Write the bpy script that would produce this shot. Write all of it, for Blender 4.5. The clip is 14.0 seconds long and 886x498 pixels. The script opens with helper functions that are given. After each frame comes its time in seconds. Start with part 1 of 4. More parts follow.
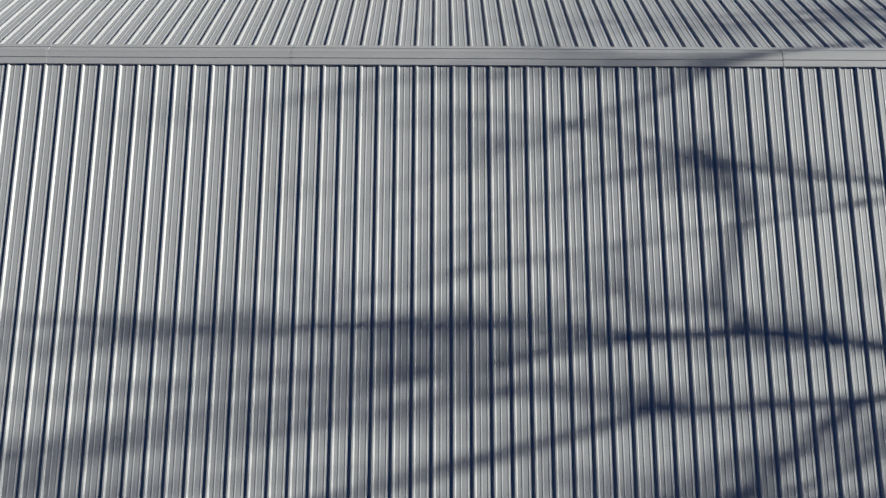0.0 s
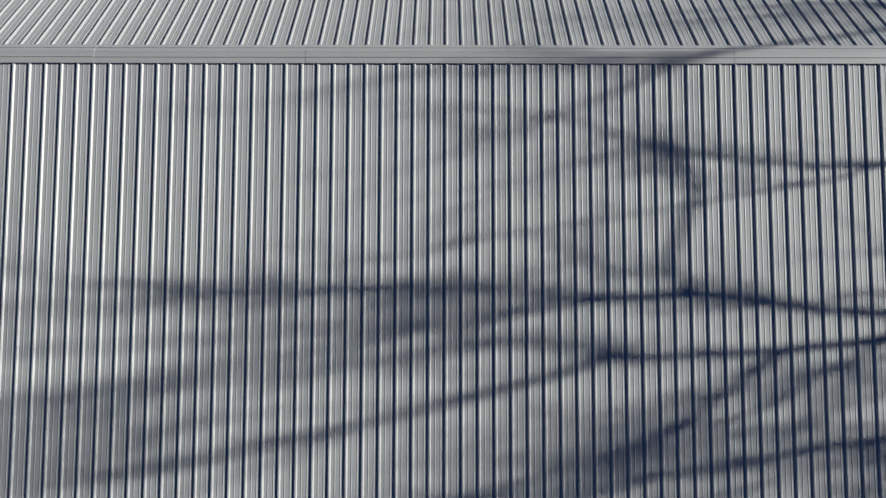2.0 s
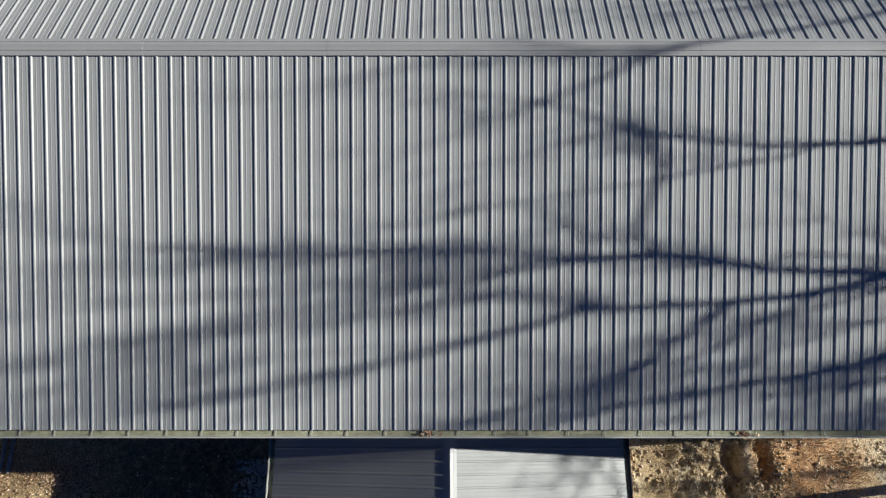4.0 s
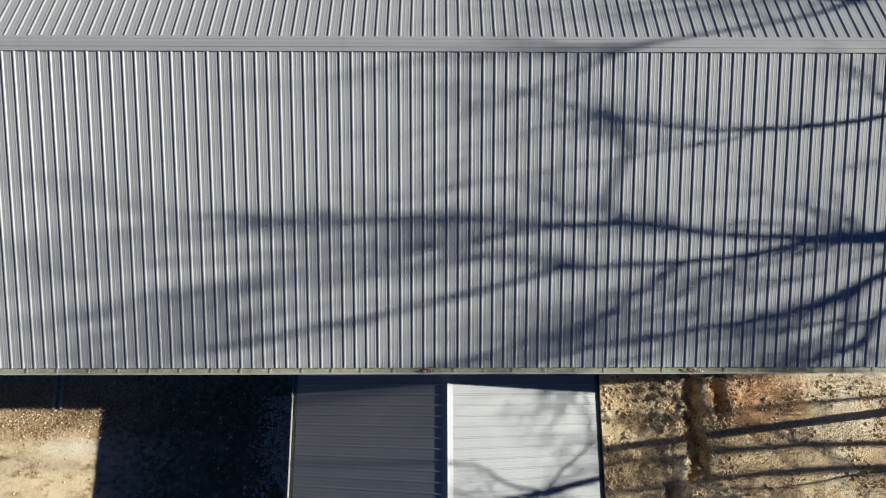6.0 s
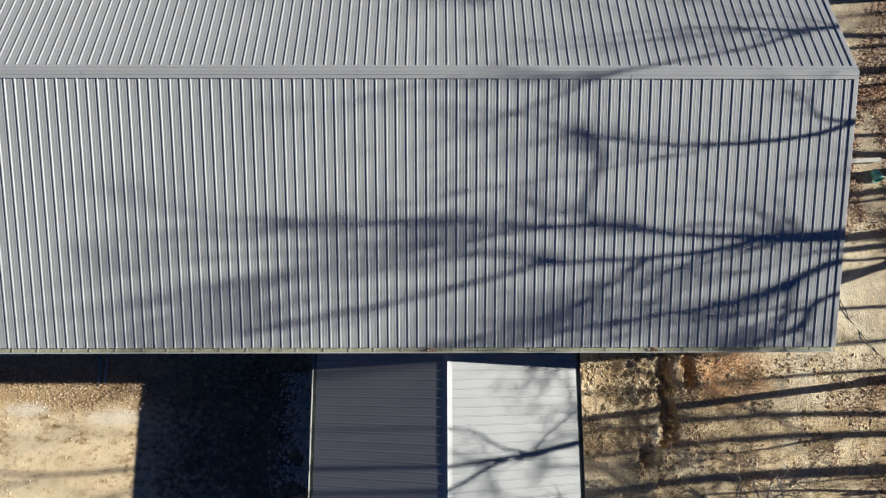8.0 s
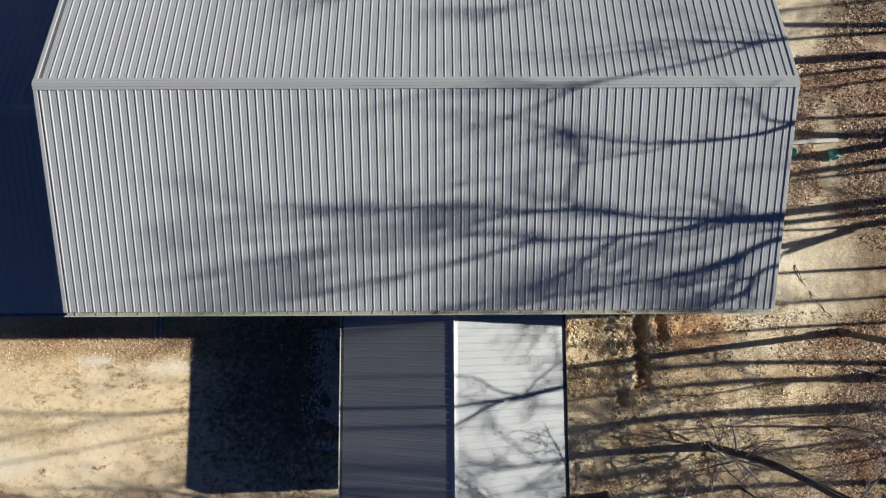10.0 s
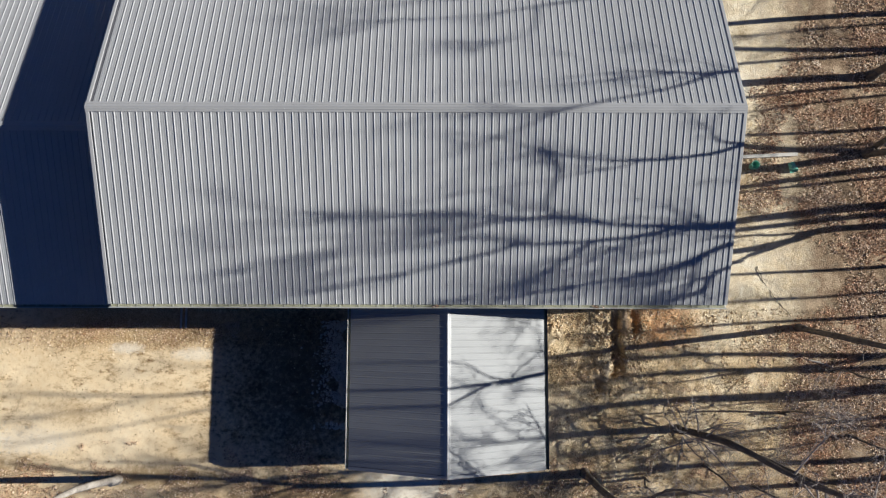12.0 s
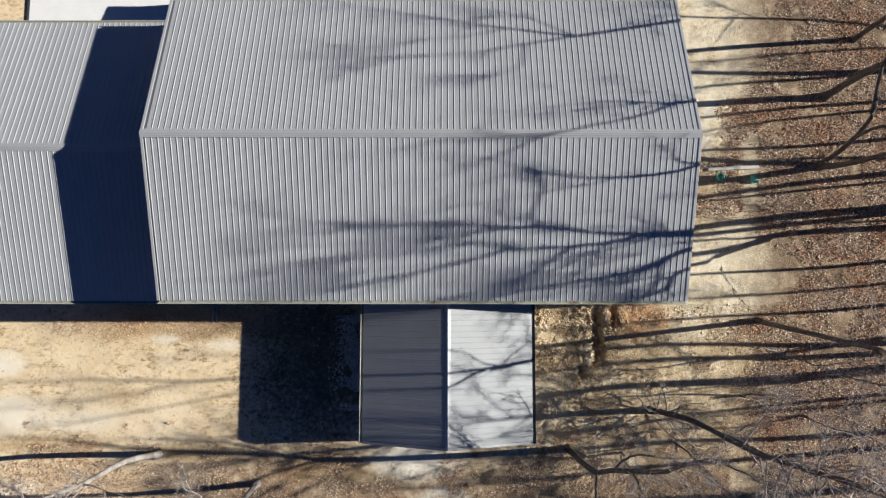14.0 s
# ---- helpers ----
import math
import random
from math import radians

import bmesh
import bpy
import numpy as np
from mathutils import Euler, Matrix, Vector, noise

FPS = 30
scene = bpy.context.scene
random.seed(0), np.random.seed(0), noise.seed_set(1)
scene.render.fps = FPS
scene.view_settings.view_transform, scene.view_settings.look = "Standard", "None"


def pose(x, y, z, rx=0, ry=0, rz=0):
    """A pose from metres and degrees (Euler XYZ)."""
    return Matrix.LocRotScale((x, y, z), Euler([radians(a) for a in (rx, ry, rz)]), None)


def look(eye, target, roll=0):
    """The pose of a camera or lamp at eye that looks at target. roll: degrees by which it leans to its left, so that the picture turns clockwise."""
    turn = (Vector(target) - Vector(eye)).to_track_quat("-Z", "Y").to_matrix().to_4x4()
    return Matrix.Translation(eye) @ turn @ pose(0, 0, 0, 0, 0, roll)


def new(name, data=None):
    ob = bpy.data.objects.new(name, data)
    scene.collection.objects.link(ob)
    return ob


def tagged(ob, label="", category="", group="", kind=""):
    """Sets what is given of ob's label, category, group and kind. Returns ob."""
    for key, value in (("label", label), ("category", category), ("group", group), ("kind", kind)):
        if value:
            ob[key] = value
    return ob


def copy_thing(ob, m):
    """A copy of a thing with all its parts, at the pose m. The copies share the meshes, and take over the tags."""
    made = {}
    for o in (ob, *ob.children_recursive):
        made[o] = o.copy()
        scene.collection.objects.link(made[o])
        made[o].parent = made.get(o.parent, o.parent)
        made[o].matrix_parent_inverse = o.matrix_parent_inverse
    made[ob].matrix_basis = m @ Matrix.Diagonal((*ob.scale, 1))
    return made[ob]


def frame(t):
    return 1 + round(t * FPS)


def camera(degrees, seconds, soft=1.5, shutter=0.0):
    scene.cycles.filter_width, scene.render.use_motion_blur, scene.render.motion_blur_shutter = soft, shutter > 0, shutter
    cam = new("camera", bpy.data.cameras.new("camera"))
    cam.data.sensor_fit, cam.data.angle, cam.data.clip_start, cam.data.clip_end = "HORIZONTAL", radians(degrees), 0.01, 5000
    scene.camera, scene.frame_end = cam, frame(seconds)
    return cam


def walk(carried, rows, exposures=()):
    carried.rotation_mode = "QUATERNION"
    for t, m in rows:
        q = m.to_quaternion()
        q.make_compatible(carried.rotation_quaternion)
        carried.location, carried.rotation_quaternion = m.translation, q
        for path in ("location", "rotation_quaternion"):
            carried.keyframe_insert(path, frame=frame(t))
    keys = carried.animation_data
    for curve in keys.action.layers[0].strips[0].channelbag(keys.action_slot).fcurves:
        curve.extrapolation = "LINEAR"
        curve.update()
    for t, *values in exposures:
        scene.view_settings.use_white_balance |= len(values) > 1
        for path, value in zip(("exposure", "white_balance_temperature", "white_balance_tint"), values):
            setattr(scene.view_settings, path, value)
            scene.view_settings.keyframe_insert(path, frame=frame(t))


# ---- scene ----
cam = camera(69.81, 14.0, soft=1.2)
PATH = [
    (0, (0.801, -5.839, 13.395), (0.875, -1.166, 4.555), 0.93),
    (0.5, (0.819, -5.866, 13.744), (0.883, -1.392, 4.801), 0.85),
    (1, (0.849, -5.938, 14.108), (0.887, -1.663, 5.067), 0.62),
    (1.5, (0.896, -6.001, 14.489), (0.906, -1.943, 5.349), 0.21),
    (2, (0.950, -6.013, 14.876), (0.936, -2.236, 5.617), -0.10),
    (2.5, (0.983, -6.000, 15.265), (0.957, -2.510, 5.894), -0.38),
    (3, (0.982, -6.021, 15.666), (0.952, -2.832, 6.188), -0.53),
    (3.2, (0.973, -6.034, 15.818), (0.942, -2.957, 6.303), -0.57),
    (5.3, (0.718, -6.445, 17.805), (0.807, -3.714, 8.185), 1.85),
    (5.5, (0.732, -6.443, 17.997), (0.824, -3.853, 8.339), 2.01),
    (6, (0.778, -6.443, 18.491), (0.870, -4.276, 8.729), 2.37),
    (6.5, (0.807, -6.433, 19.031), (0.896, -4.582, 9.204), 2.59),
    (7, (0.792, -6.445, 19.556), (0.879, -4.603, 9.728), 2.62),
    (7.5, (0.764, -6.495, 20.102), (0.851, -4.635, 10.277), 2.55),
    (8, (0.765, -6.488, 20.686), (0.845, -4.642, 10.858), 2.40),
    (8.2, (0.772, -6.482, 20.943), (0.849, -4.644, 11.114), 2.40),
    (10.3, (0.607, -6.159, 24.237), (0.637, -5.146, 14.288), 1.39),
    (10.5, (0.607, -6.178, 24.489), (0.633, -5.158, 14.541), 1.37),
    (11, (0.682, -6.245, 25.132), (0.701, -5.227, 15.184), 1.18),
    (11.5, (0.766, -6.309, 25.767), (0.779, -5.288, 15.819), 0.86),
    (12, (0.819, -6.331, 26.484), (0.824, -5.307, 16.537), 0.42),
    (12.5, (0.856, -6.366, 27.320), (0.855, -5.384, 17.369), 0.03),
    (13, (0.851, -6.389, 28.174), (0.844, -5.415, 18.222), -0.33),
    (13.5, (0.843, -6.375, 29.021), (0.832, -5.410, 19.068), -0.55),
    (14, (0.835, -6.348, 29.971), (0.822, -5.397, 20.016), -0.70),
]
walk(cam, [(t, look(eye, target, roll)) for t, eye, target, roll in PATH], [(0.0, 0.44, 6220, 8), (1.0, 0.43, 6220, 8), (2.5, 0.38, 6220, 8), (3.2, 0.38, 6230, 8), (5.5, 0.48, 6240, 8), (8.0, 0.51, 6260, 9), (14.0, 0.58, 6160, 11)])

# ---- light ----
SUN_DIR = Vector((2.05, 0.148, 1.0)).normalized()
world = bpy.data.worlds.new("sky")
scene.world = world
world.use_nodes = True
wn = world.node_tree.nodes
sky = wn.new("ShaderNodeTexSky")
sky.sky_type = "NISHITA"
sky.sun_disc = False
sky.air_density, sky.dust_density, sky.ozone_density = 0.28, 0.0, 5.5
sky.sun_elevation = math.asin(SUN_DIR.z)
sky.sun_rotation = math.atan2(SUN_DIR.x, SUN_DIR.y)
wn["Background"].inputs["Strength"].default_value = 0.035
tint = wn.new("ShaderNodeMix")
tint.data_type, tint.blend_type = "RGBA", "MULTIPLY"
tint.inputs[0].default_value = 1.0
tint.inputs[7].default_value = (0.62, 1.06, 1.50, 1)  # a clear, dry winter sky
world.node_tree.links.new(sky.outputs["Color"], tint.inputs[6])
world.node_tree.links.new(tint.outputs[2], wn["Background"].inputs["Color"])
sun = new("sun", bpy.data.lights.new("sun", "SUN"))
sun.data.energy = 5.0
sun.data.angle = radians(0.5)
sun.data.color = (1.0, 0.965, 0.865)
sun.matrix_world = look(SUN_DIR * 60, (0, 0, 0))


# ---- materials ----
def material(name, rough=0.6, metal=0.0, spec=0.5):
    m = bpy.data.materials.new(name)
    m.use_nodes = True
    nt = m.node_tree
    b = nt.nodes["Principled BSDF"]
    b.inputs["Roughness"].default_value = rough
    b.inputs["Metallic"].default_value = metal
    b.inputs["Specular IOR Level"].default_value = spec
    return m, nt, b


def node(nt, kind, **inputs):
    n = nt.nodes.new(kind)
    for k, v in inputs.items():
        n.inputs[k.replace("_", " ")].default_value = v
    return n


def mapped(nt, scale, coords="Object"):
    tc = nt.nodes.new("ShaderNodeTexCoord")
    mp = node(nt, "ShaderNodeMapping", Scale=scale)
    nt.links.new(tc.outputs[coords], mp.inputs["Vector"])
    return mp.outputs["Vector"]


def world_mapped(nt, scale):
    g = nt.nodes.new("ShaderNodeNewGeometry")
    mp = node(nt, "ShaderNodeMapping", Scale=scale)
    nt.links.new(g.outputs["Position"], mp.inputs["Vector"])
    return mp.outputs["Vector"]


def noise_tex(nt, vec, scale, detail=4.0, rough=0.55):
    n = node(nt, "ShaderNodeTexNoise", Scale=scale, Detail=detail, Roughness=rough)
    nt.links.new(vec, n.inputs["Vector"])
    return n.outputs["Fac"]


def ramp(nt, fac, stops):
    r = nt.nodes.new("ShaderNodeValToRGB")
    e = r.color_ramp.elements
    while len(e) < len(stops):
        e.new(0.5)
    for el, (p, c) in zip(e, stops):
        el.position = p
        el.color = (*c, 1)
    nt.links.new(fac, r.inputs["Fac"])
    return r.outputs["Color"]


def grey(nt, fac, lo, hi):
    return ramp(nt, fac, [(lo, (0, 0, 0)), (hi, (1, 1, 1))])


def mix(nt, fac, a, b, mode="MIX"):
    m = nt.nodes.new("ShaderNodeMix")
    m.data_type = "RGBA"
    m.blend_type = mode
    for sock, v in ((m.inputs[0], fac), (m.inputs[6], a), (m.inputs[7], b)):
        if isinstance(v, (float, int)):
            sock.default_value = v
        elif isinstance(v, tuple):
            sock.default_value = (*v, 1)
        else:
            nt.links.new(v, sock)
    return m.outputs[2]


def bump(nt, b, height, strength, dist):
    n = node(nt, "ShaderNodeBump", Strength=strength, Distance=dist)
    nt.links.new(height, n.inputs["Height"])
    nt.links.new(n.outputs["Normal"], b.inputs["Normal"])


def painted_steel(name, colour, rough=0.42, vary=0.08, spec=0.5):
    """Factory-painted sheet steel: faint streaks down the sheet, dust, slight waviness."""
    m, nt, b = material(name, rough, spec=spec)
    w = world_mapped(nt, (1, 1, 1))
    dust = noise_tex(nt, w, 1.3, 5)
    fine = noise_tex(nt, world_mapped(nt, (9, 9, 9)), 6.0, 3)
    info = nt.nodes.new("ShaderNodeObjectInfo")
    lo = tuple(c * (1 - vary) for c in colour)
    hi = tuple(min(1, c * (1 + vary)) for c in colour)
    c1 = ramp(nt, dust, [(0.3, lo), (0.7, hi)])
    c2 = mix(nt, 0.4, c1, ramp(nt, fine, [(0.38, tuple(c * 0.84 for c in colour)), (0.62, tuple(c * 1.16 for c in colour))]))
    streak = noise_tex(nt, mapped(nt, (70, 1.1, 1.0)), 1.0, 4)
    c2 = mix(nt, 0.4, c2, ramp(nt, streak, [(0.3, tuple(c * 0.86 for c in colour)), (0.7, tuple(c * 1.12 for c in colour))]))
    tone = ramp(nt, info.outputs["Random"], [(0.0, (0.96, 0.96, 0.96)), (1.0, (1.0, 1.0, 1.0))])
    nt.links.new(mix(nt, 1.0, c2, tone, "MULTIPLY"), b.inputs["Base Color"])
    bump(nt, b, noise_tex(nt, w, 2.2, 2), 0.25, 0.006)
    return m


M_ROOF = painted_steel("light_grey_roof_paint", (0.388, 0.391, 0.392), 0.46, spec=0.35)
M_ANNEX = painted_steel("annex_roof_paint", (0.345, 0.350, 0.350), 0.48, spec=0.3)
M_TRIM = painted_steel("light_grey_trim_paint", (0.395, 0.394, 0.394), 0.4)
M_GUTTER = painted_steel("gutter_paint", (0.5, 0.5, 0.47), 0.45)
# unseen walls, coloured dark to cut bounce into the shaded ground
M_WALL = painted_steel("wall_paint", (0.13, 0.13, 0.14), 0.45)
M_DARKTRIM = painted_steel("dark_trim_paint", (0.05, 0.055, 0.07), 0.4)


def plain(name, lo, hi, scale, rough=0.8, strength=0.5, dist=0.02, coords="Object"):
    m, nt, b = material(name, rough)
    v = mapped(nt, (1, 1, 1), coords)
    big, fine = noise_tex(nt, v, scale, 5), noise_tex(nt, v, scale * 7, 4)
    c = mix(nt, 0.4, ramp(nt, big, [(0.3, lo), (0.7, hi)]), ramp(nt, fine, [(0.3, lo), (0.7, hi)]))
    nt.links.new(c, b.inputs["Base Color"])
    bump(nt, b, fine, strength, dist)
    return m


M_BARK = plain("grey_brown_bark", (0.06, 0.045, 0.032), (0.22, 0.185, 0.145), 3.0, 0.9, 0.8, 0.03)
M_PALE = plain("pale_grey_bark", (0.20, 0.17, 0.14), (0.50, 0.46, 0.41), 2.0, 0.9, 0.6, 0.02)
M_TWIG = plain("grey_twig_bark", (0.22, 0.18, 0.155), (0.50, 0.44, 0.39), 4.0, 0.9, 0.2, 0.01)
M_DEBRIS = plain("leaf_debris", (0.20, 0.19, 0.12), (0.44, 0.44, 0.32), 9.0, 0.9)
M_ROCK = plain("pale_gravel_stone", (0.46, 0.42, 0.35), (0.84, 0.78, 0.68), 3.0, 0.9, 0.3, 0.01)
M_CONCRETE = plain("pale_concrete", (0.78, 0.76, 0.72), (0.88, 0.86, 0.82), 1.5, 0.85, 0.2, 0.004)
M_JOINT = plain("dark_joint_filler", (0.03, 0.03, 0.03), (0.06, 0.06, 0.06), 5.0, 0.9)
M_GREEN = plain("green_plastic", (0.14, 0.46, 0.33), (0.22, 0.60, 0.46), 3.0, 0.4, 0.1, 0.002)
M_BOARD = plain("weathered_pale_board", (0.45, 0.42, 0.37), (0.66, 0.63, 0.57), 4.0, 0.8, 0.4, 0.004)
M_PIPE = plain("blue_grey_pipe", (0.40, 0.42, 0.44), (0.56, 0.58, 0.60), 3.0, 0.5, 0.1, 0.002)


def clod_material():
    m, nt, b = material("clay_clods", 0.95, spec=0.2)
    g = nt.nodes.new("ShaderNodeNewGeometry")
    c = ramp(nt, g.outputs["Random Per Island"], [(0.0, (0.34, 0.23, 0.12)), (0.5, (0.60, 0.45, 0.27)), (1.0, (0.84, 0.70, 0.50))])
    nt.links.new(c, b.inputs["Base Color"])
    bump(nt, b, noise_tex(nt, mapped(nt, (1, 1, 1)), 30, 3), 0.6, 0.02)
    return m


def leaf_material():
    m, nt, b = material("dry_leaves", 0.75, spec=0.3)
    g = nt.nodes.new("ShaderNodeNewGeometry")
    c = ramp(nt, g.outputs["Random Per Island"], [(0.0, (0.13, 0.08, 0.05)), (0.25, (0.40, 0.26, 0.16)), (0.5, (0.66, 0.48, 0.33)), (0.8, (0.84, 0.68, 0.51)), (1.0, (0.92, 0.82, 0.69))])
    # drifts of rust-brown oak leaves among paler ones
    w = world_mapped(nt, (1, 1, 1))
    drift = ramp(nt, noise_tex(nt, w, 0.55, 4, 0.65), [(0.42, (0, 0, 0)), (0.62, (1, 1, 1))])
    c = mix(nt, drift, c, mix(nt, 0.65, c, (0.70, 0.44, 0.30), "MULTIPLY"))
    nt.links.new(c, b.inputs["Base Color"])
    return m


def ground_material():
    """Pale sand west of the annex, rough clay east of it, leaf mould under the trees."""
    m, nt, b = material("sandy_clay_ground", 0.95, spec=0.2)
    w = world_mapped(nt, (1, 1, 1))
    big, mid, fine, grit = (noise_tex(nt, w, s, d, q) for s, d, q in ((0.22, 4, 0.55), (1.1, 6, 0.62), (6.0, 6, 0.7), (30.0, 3, 0.55)))
    sand = mix(nt, 0.45, ramp(nt, big, [(0.32, (0.66, 0.46, 0.24)), (0.52, (0.80, 0.61, 0.37)), (0.7, (0.86, 0.74, 0.55))]),
               ramp(nt, mid, [(0.3, (0.46, 0.30, 0.15)), (0.46, (0.80, 0.61, 0.37)), (0.7, (0.88, 0.76, 0.56))]))
    sand = mix(nt, 0.45, sand, ramp(nt, fine, [(0.34, (0.30, 0.19, 0.10)), (0.44, (0.80, 0.62, 0.39)), (0.65, (0.88, 0.74, 0.51))]))
    scuff = grey(nt, noise_tex(nt, world_mapped(nt, (0.8, 1.5, 1.0)), 1.9, 8, 0.75), 0.50, 0.62)
    where = grey(nt, noise_tex(nt, w, 0.30, 2, 0.5), 0.40, 0.56)
    sand = mix(nt, mix(nt, 1.0, scuff, where, "MULTIPLY"), sand, ramp(nt, fine, [(0.38, (0.22, 0.13, 0.06)), (0.55, (0.52, 0.36, 0.19)), (0.7, (0.72, 0.55, 0.34))]))
    tufty = noise_tex(nt, world_mapped(nt, (1.0, 0.55, 1.0)), 2.6, 8, 0.72)
    clay = mix(nt, 0.55, ramp(nt, mid, [(0.35, (0.48, 0.31, 0.15)), (0.47, (0.83, 0.63, 0.37)), (0.62, (0.95, 0.83, 0.62))]),
               ramp(nt, tufty, [(0.34, (0.20, 0.12, 0.055)), (0.43, (0.58, 0.42, 0.23)), (0.53, (0.84, 0.67, 0.42)), (0.64, (0.95, 0.84, 0.65))]))
    clay = mix(nt, 0.2, clay, ramp(nt, grit, [(0.40, (0.16, 0.09, 0.04)), (0.52, (0.86, 0.72, 0.50))]))
    # patches of redder subsoil
    rust = grey(nt, noise_tex(nt, world_mapped(nt, (0.7, 1.2, 1.0)), 0.8, 5, 0.6), 0.50, 0.66)
    clay = mix(nt, mix(nt, 0.55, (0.0, 0.0, 0.0), rust), clay, ramp(nt, fine, [(0.36, (0.28, 0.15, 0.06)), (0.5, (0.60, 0.38, 0.19)), (0.66, (0.78, 0.56, 0.33))]))
    mould = mix(nt, 0.5, ramp(nt, mid, [(0.36, (0.05, 0.03, 0.018)), (0.52, (0.26, 0.17, 0.10)), (0.66, (0.70, 0.54, 0.36))]),
                ramp(nt, grit, [(0.40, (0.03, 0.02, 0.012)), (0.62, (0.50, 0.37, 0.25))]))
    sep = nt.nodes.new("ShaderNodeSeparateXYZ")
    nt.links.new(w, sep.inputs[0])

    def math_(op, a, c):
        n = nt.nodes.new("ShaderNodeMath")
        n.operation = op
        for i, v in enumerate((a, c)):
            if isinstance(v, (float, int)):
                n.inputs[i].default_value = v
            else:
                nt.links.new(v, n.inputs[i])
        return n.outputs[0]

    def past(axis, at, soft, wobble):
        """1 where the coordinate is past a wavering line."""
        x = math_("ADD", sep.outputs[axis], math_("MULTIPLY", math_("SUBTRACT", mid, 0.5), wobble))
        n = nt.nodes.new("ShaderNodeMapRange")
        nt.links.new(x, n.inputs["Value"])
        n.inputs["From Min"].default_value, n.inputs["From Max"].default_value = at - soft, at + soft
        return n.outputs["Result"]

    col = mix(nt, past(0, 1.0, 2.0, 3.0), sand, clay)
    south = math_("SUBTRACT", 1.0, past(1, -13.5, 1.0, 6.0))
    woods = math_("MAXIMUM", past(0, 15.6, 1.2, 7.0), math_("MULTIPLY", south, math_("MULTIPLY", past(0, -12.0, 3.0, 6.0), 0.8)))
    # pale bare strip along the gable end
    strip = math_("MULTIPLY", past(0, 10.2, 0.8, 2.0), math_("MULTIPLY", past(1, -7.3, 0.8, 2.5), 0.8))
    col = mix(nt, strip, col, ramp(nt, mix(nt, 0.5, mid, fine), [(0.36, (0.46, 0.34, 0.19)), (0.46, (0.80, 0.67, 0.46)), (0.62, (0.93, 0.84, 0.66))]))
    col = mix(nt, woods, col, mould)
    # brown washed gravel under the drip line, and a pale ashy band beyond it
    west = math_("SUBTRACT", 1.0, past(0, -3.0, 1.0, 1.0))
    drip = math_("MULTIPLY", math_("MULTIPLY", past(1, -7.75, 0.25, 1.6), math_("SUBTRACT", 1.0, past(1, -5.0, 0.5, 0.5))), math_("MULTIPLY", west, past(0, -15.5, 1.5, 5.0)))
    col = mix(nt, math_("MULTIPLY", drip, 0.8), col, ramp(nt, grit, [(0.35, (0.16, 0.09, 0.04)), (0.5, (0.46, 0.30, 0.14)), (0.68, (0.74, 0.58, 0.36))]))
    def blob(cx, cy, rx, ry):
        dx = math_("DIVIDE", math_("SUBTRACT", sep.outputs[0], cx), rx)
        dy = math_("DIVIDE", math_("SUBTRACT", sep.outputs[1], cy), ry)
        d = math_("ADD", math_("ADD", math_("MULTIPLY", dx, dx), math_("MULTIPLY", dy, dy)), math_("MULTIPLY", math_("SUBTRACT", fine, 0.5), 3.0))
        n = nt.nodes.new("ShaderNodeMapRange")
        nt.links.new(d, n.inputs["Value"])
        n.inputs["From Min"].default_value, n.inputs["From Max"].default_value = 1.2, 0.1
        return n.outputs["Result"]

    for cx, cy, rx, ry, k in ((-0.4, -13.2, 2.4, 1.0, 1.0), (0.9, -14.9, 1.2, 0.5, 0.8), (-19.0, -14.6, 1.6, 0.6, 0.8), (-19.8, -8.9, 1.3, 0.7, 0.8), (-19.5, -11.2, 2.4, 1.0, 0.7), (-12.2, -7.75, 0.8, 0.25, 0.7), (-9.4, -8.0, 1.0, 0.3, 0.6),
                              (13.5, 1.3, 0.35, 1.3, 0.7), (13.7, 3.4, 0.4, 0.5, 0.7), (-16.0, -11.5, 2.0, 0.6, 0.5), (5.6, -10.5, 0.9, 1.2, 0.4), (8.4, -6.7, 0.16, 0.6, 0.8), (9.3, -6.3, 0.4, 0.15, 0.7)):
        col = mix(nt, math_("MULTIPLY", blob(cx, cy, rx, ry), k), col, (0.86, 0.78, 0.64))
    for cx, cy, rx, ry, k in ((12.9, -0.6, 1.7, 2.8, 0.75), (-18.0, -12.6, 2.4, 0.5, 0.7), (-11.0, -12.9, 2.6, 0.5, 0.7), (-14.5, -10.3, 1.6, 0.6, 0.35), (-5.0, -13.6, 2.6, 0.8, 0.7)):
        col = mix(nt, math_("MULTIPLY", blob(cx, cy, rx, ry), k), col, mix(nt, grit, (0.24, 0.14, 0.06), (0.56, 0.39, 0.20)))
    # a bed of dark loam against the annex, with the corner's shade painted in
    loam_shade = ramp(nt, mix(nt, 0.5, mid, grit), [(0.38, (0.05, 0.038, 0.028)), (0.5, (0.12, 0.09, 0.062)), (0.64, (0.26, 0.20, 0.14))])
    col = mix(nt, math_("MULTIPLY", blob(-5.1, -9.1, 3.3, 4.0), 0.88), col, loam_shade)
    # a smear of red clay turned up beside the wall
    dx, dy = math_("SUBTRACT", sep.outputs[0], 9.9), math_("SUBTRACT", sep.outputs[1], -6.7)
    far = math_("ADD", math_("MULTIPLY", dx, dx), math_("MULTIPLY", math_("MULTIPLY", dy, dy), 2.0))
    rng = nt.nodes.new("ShaderNodeMapRange")
    nt.links.new(math_("ADD", far, math_("MULTIPLY", math_("SUBTRACT", fine, 0.5), 4.0)), rng.inputs["Value"])
    rng.inputs["From Min"].default_value, rng.inputs["From Max"].default_value = 3.6, 0.4
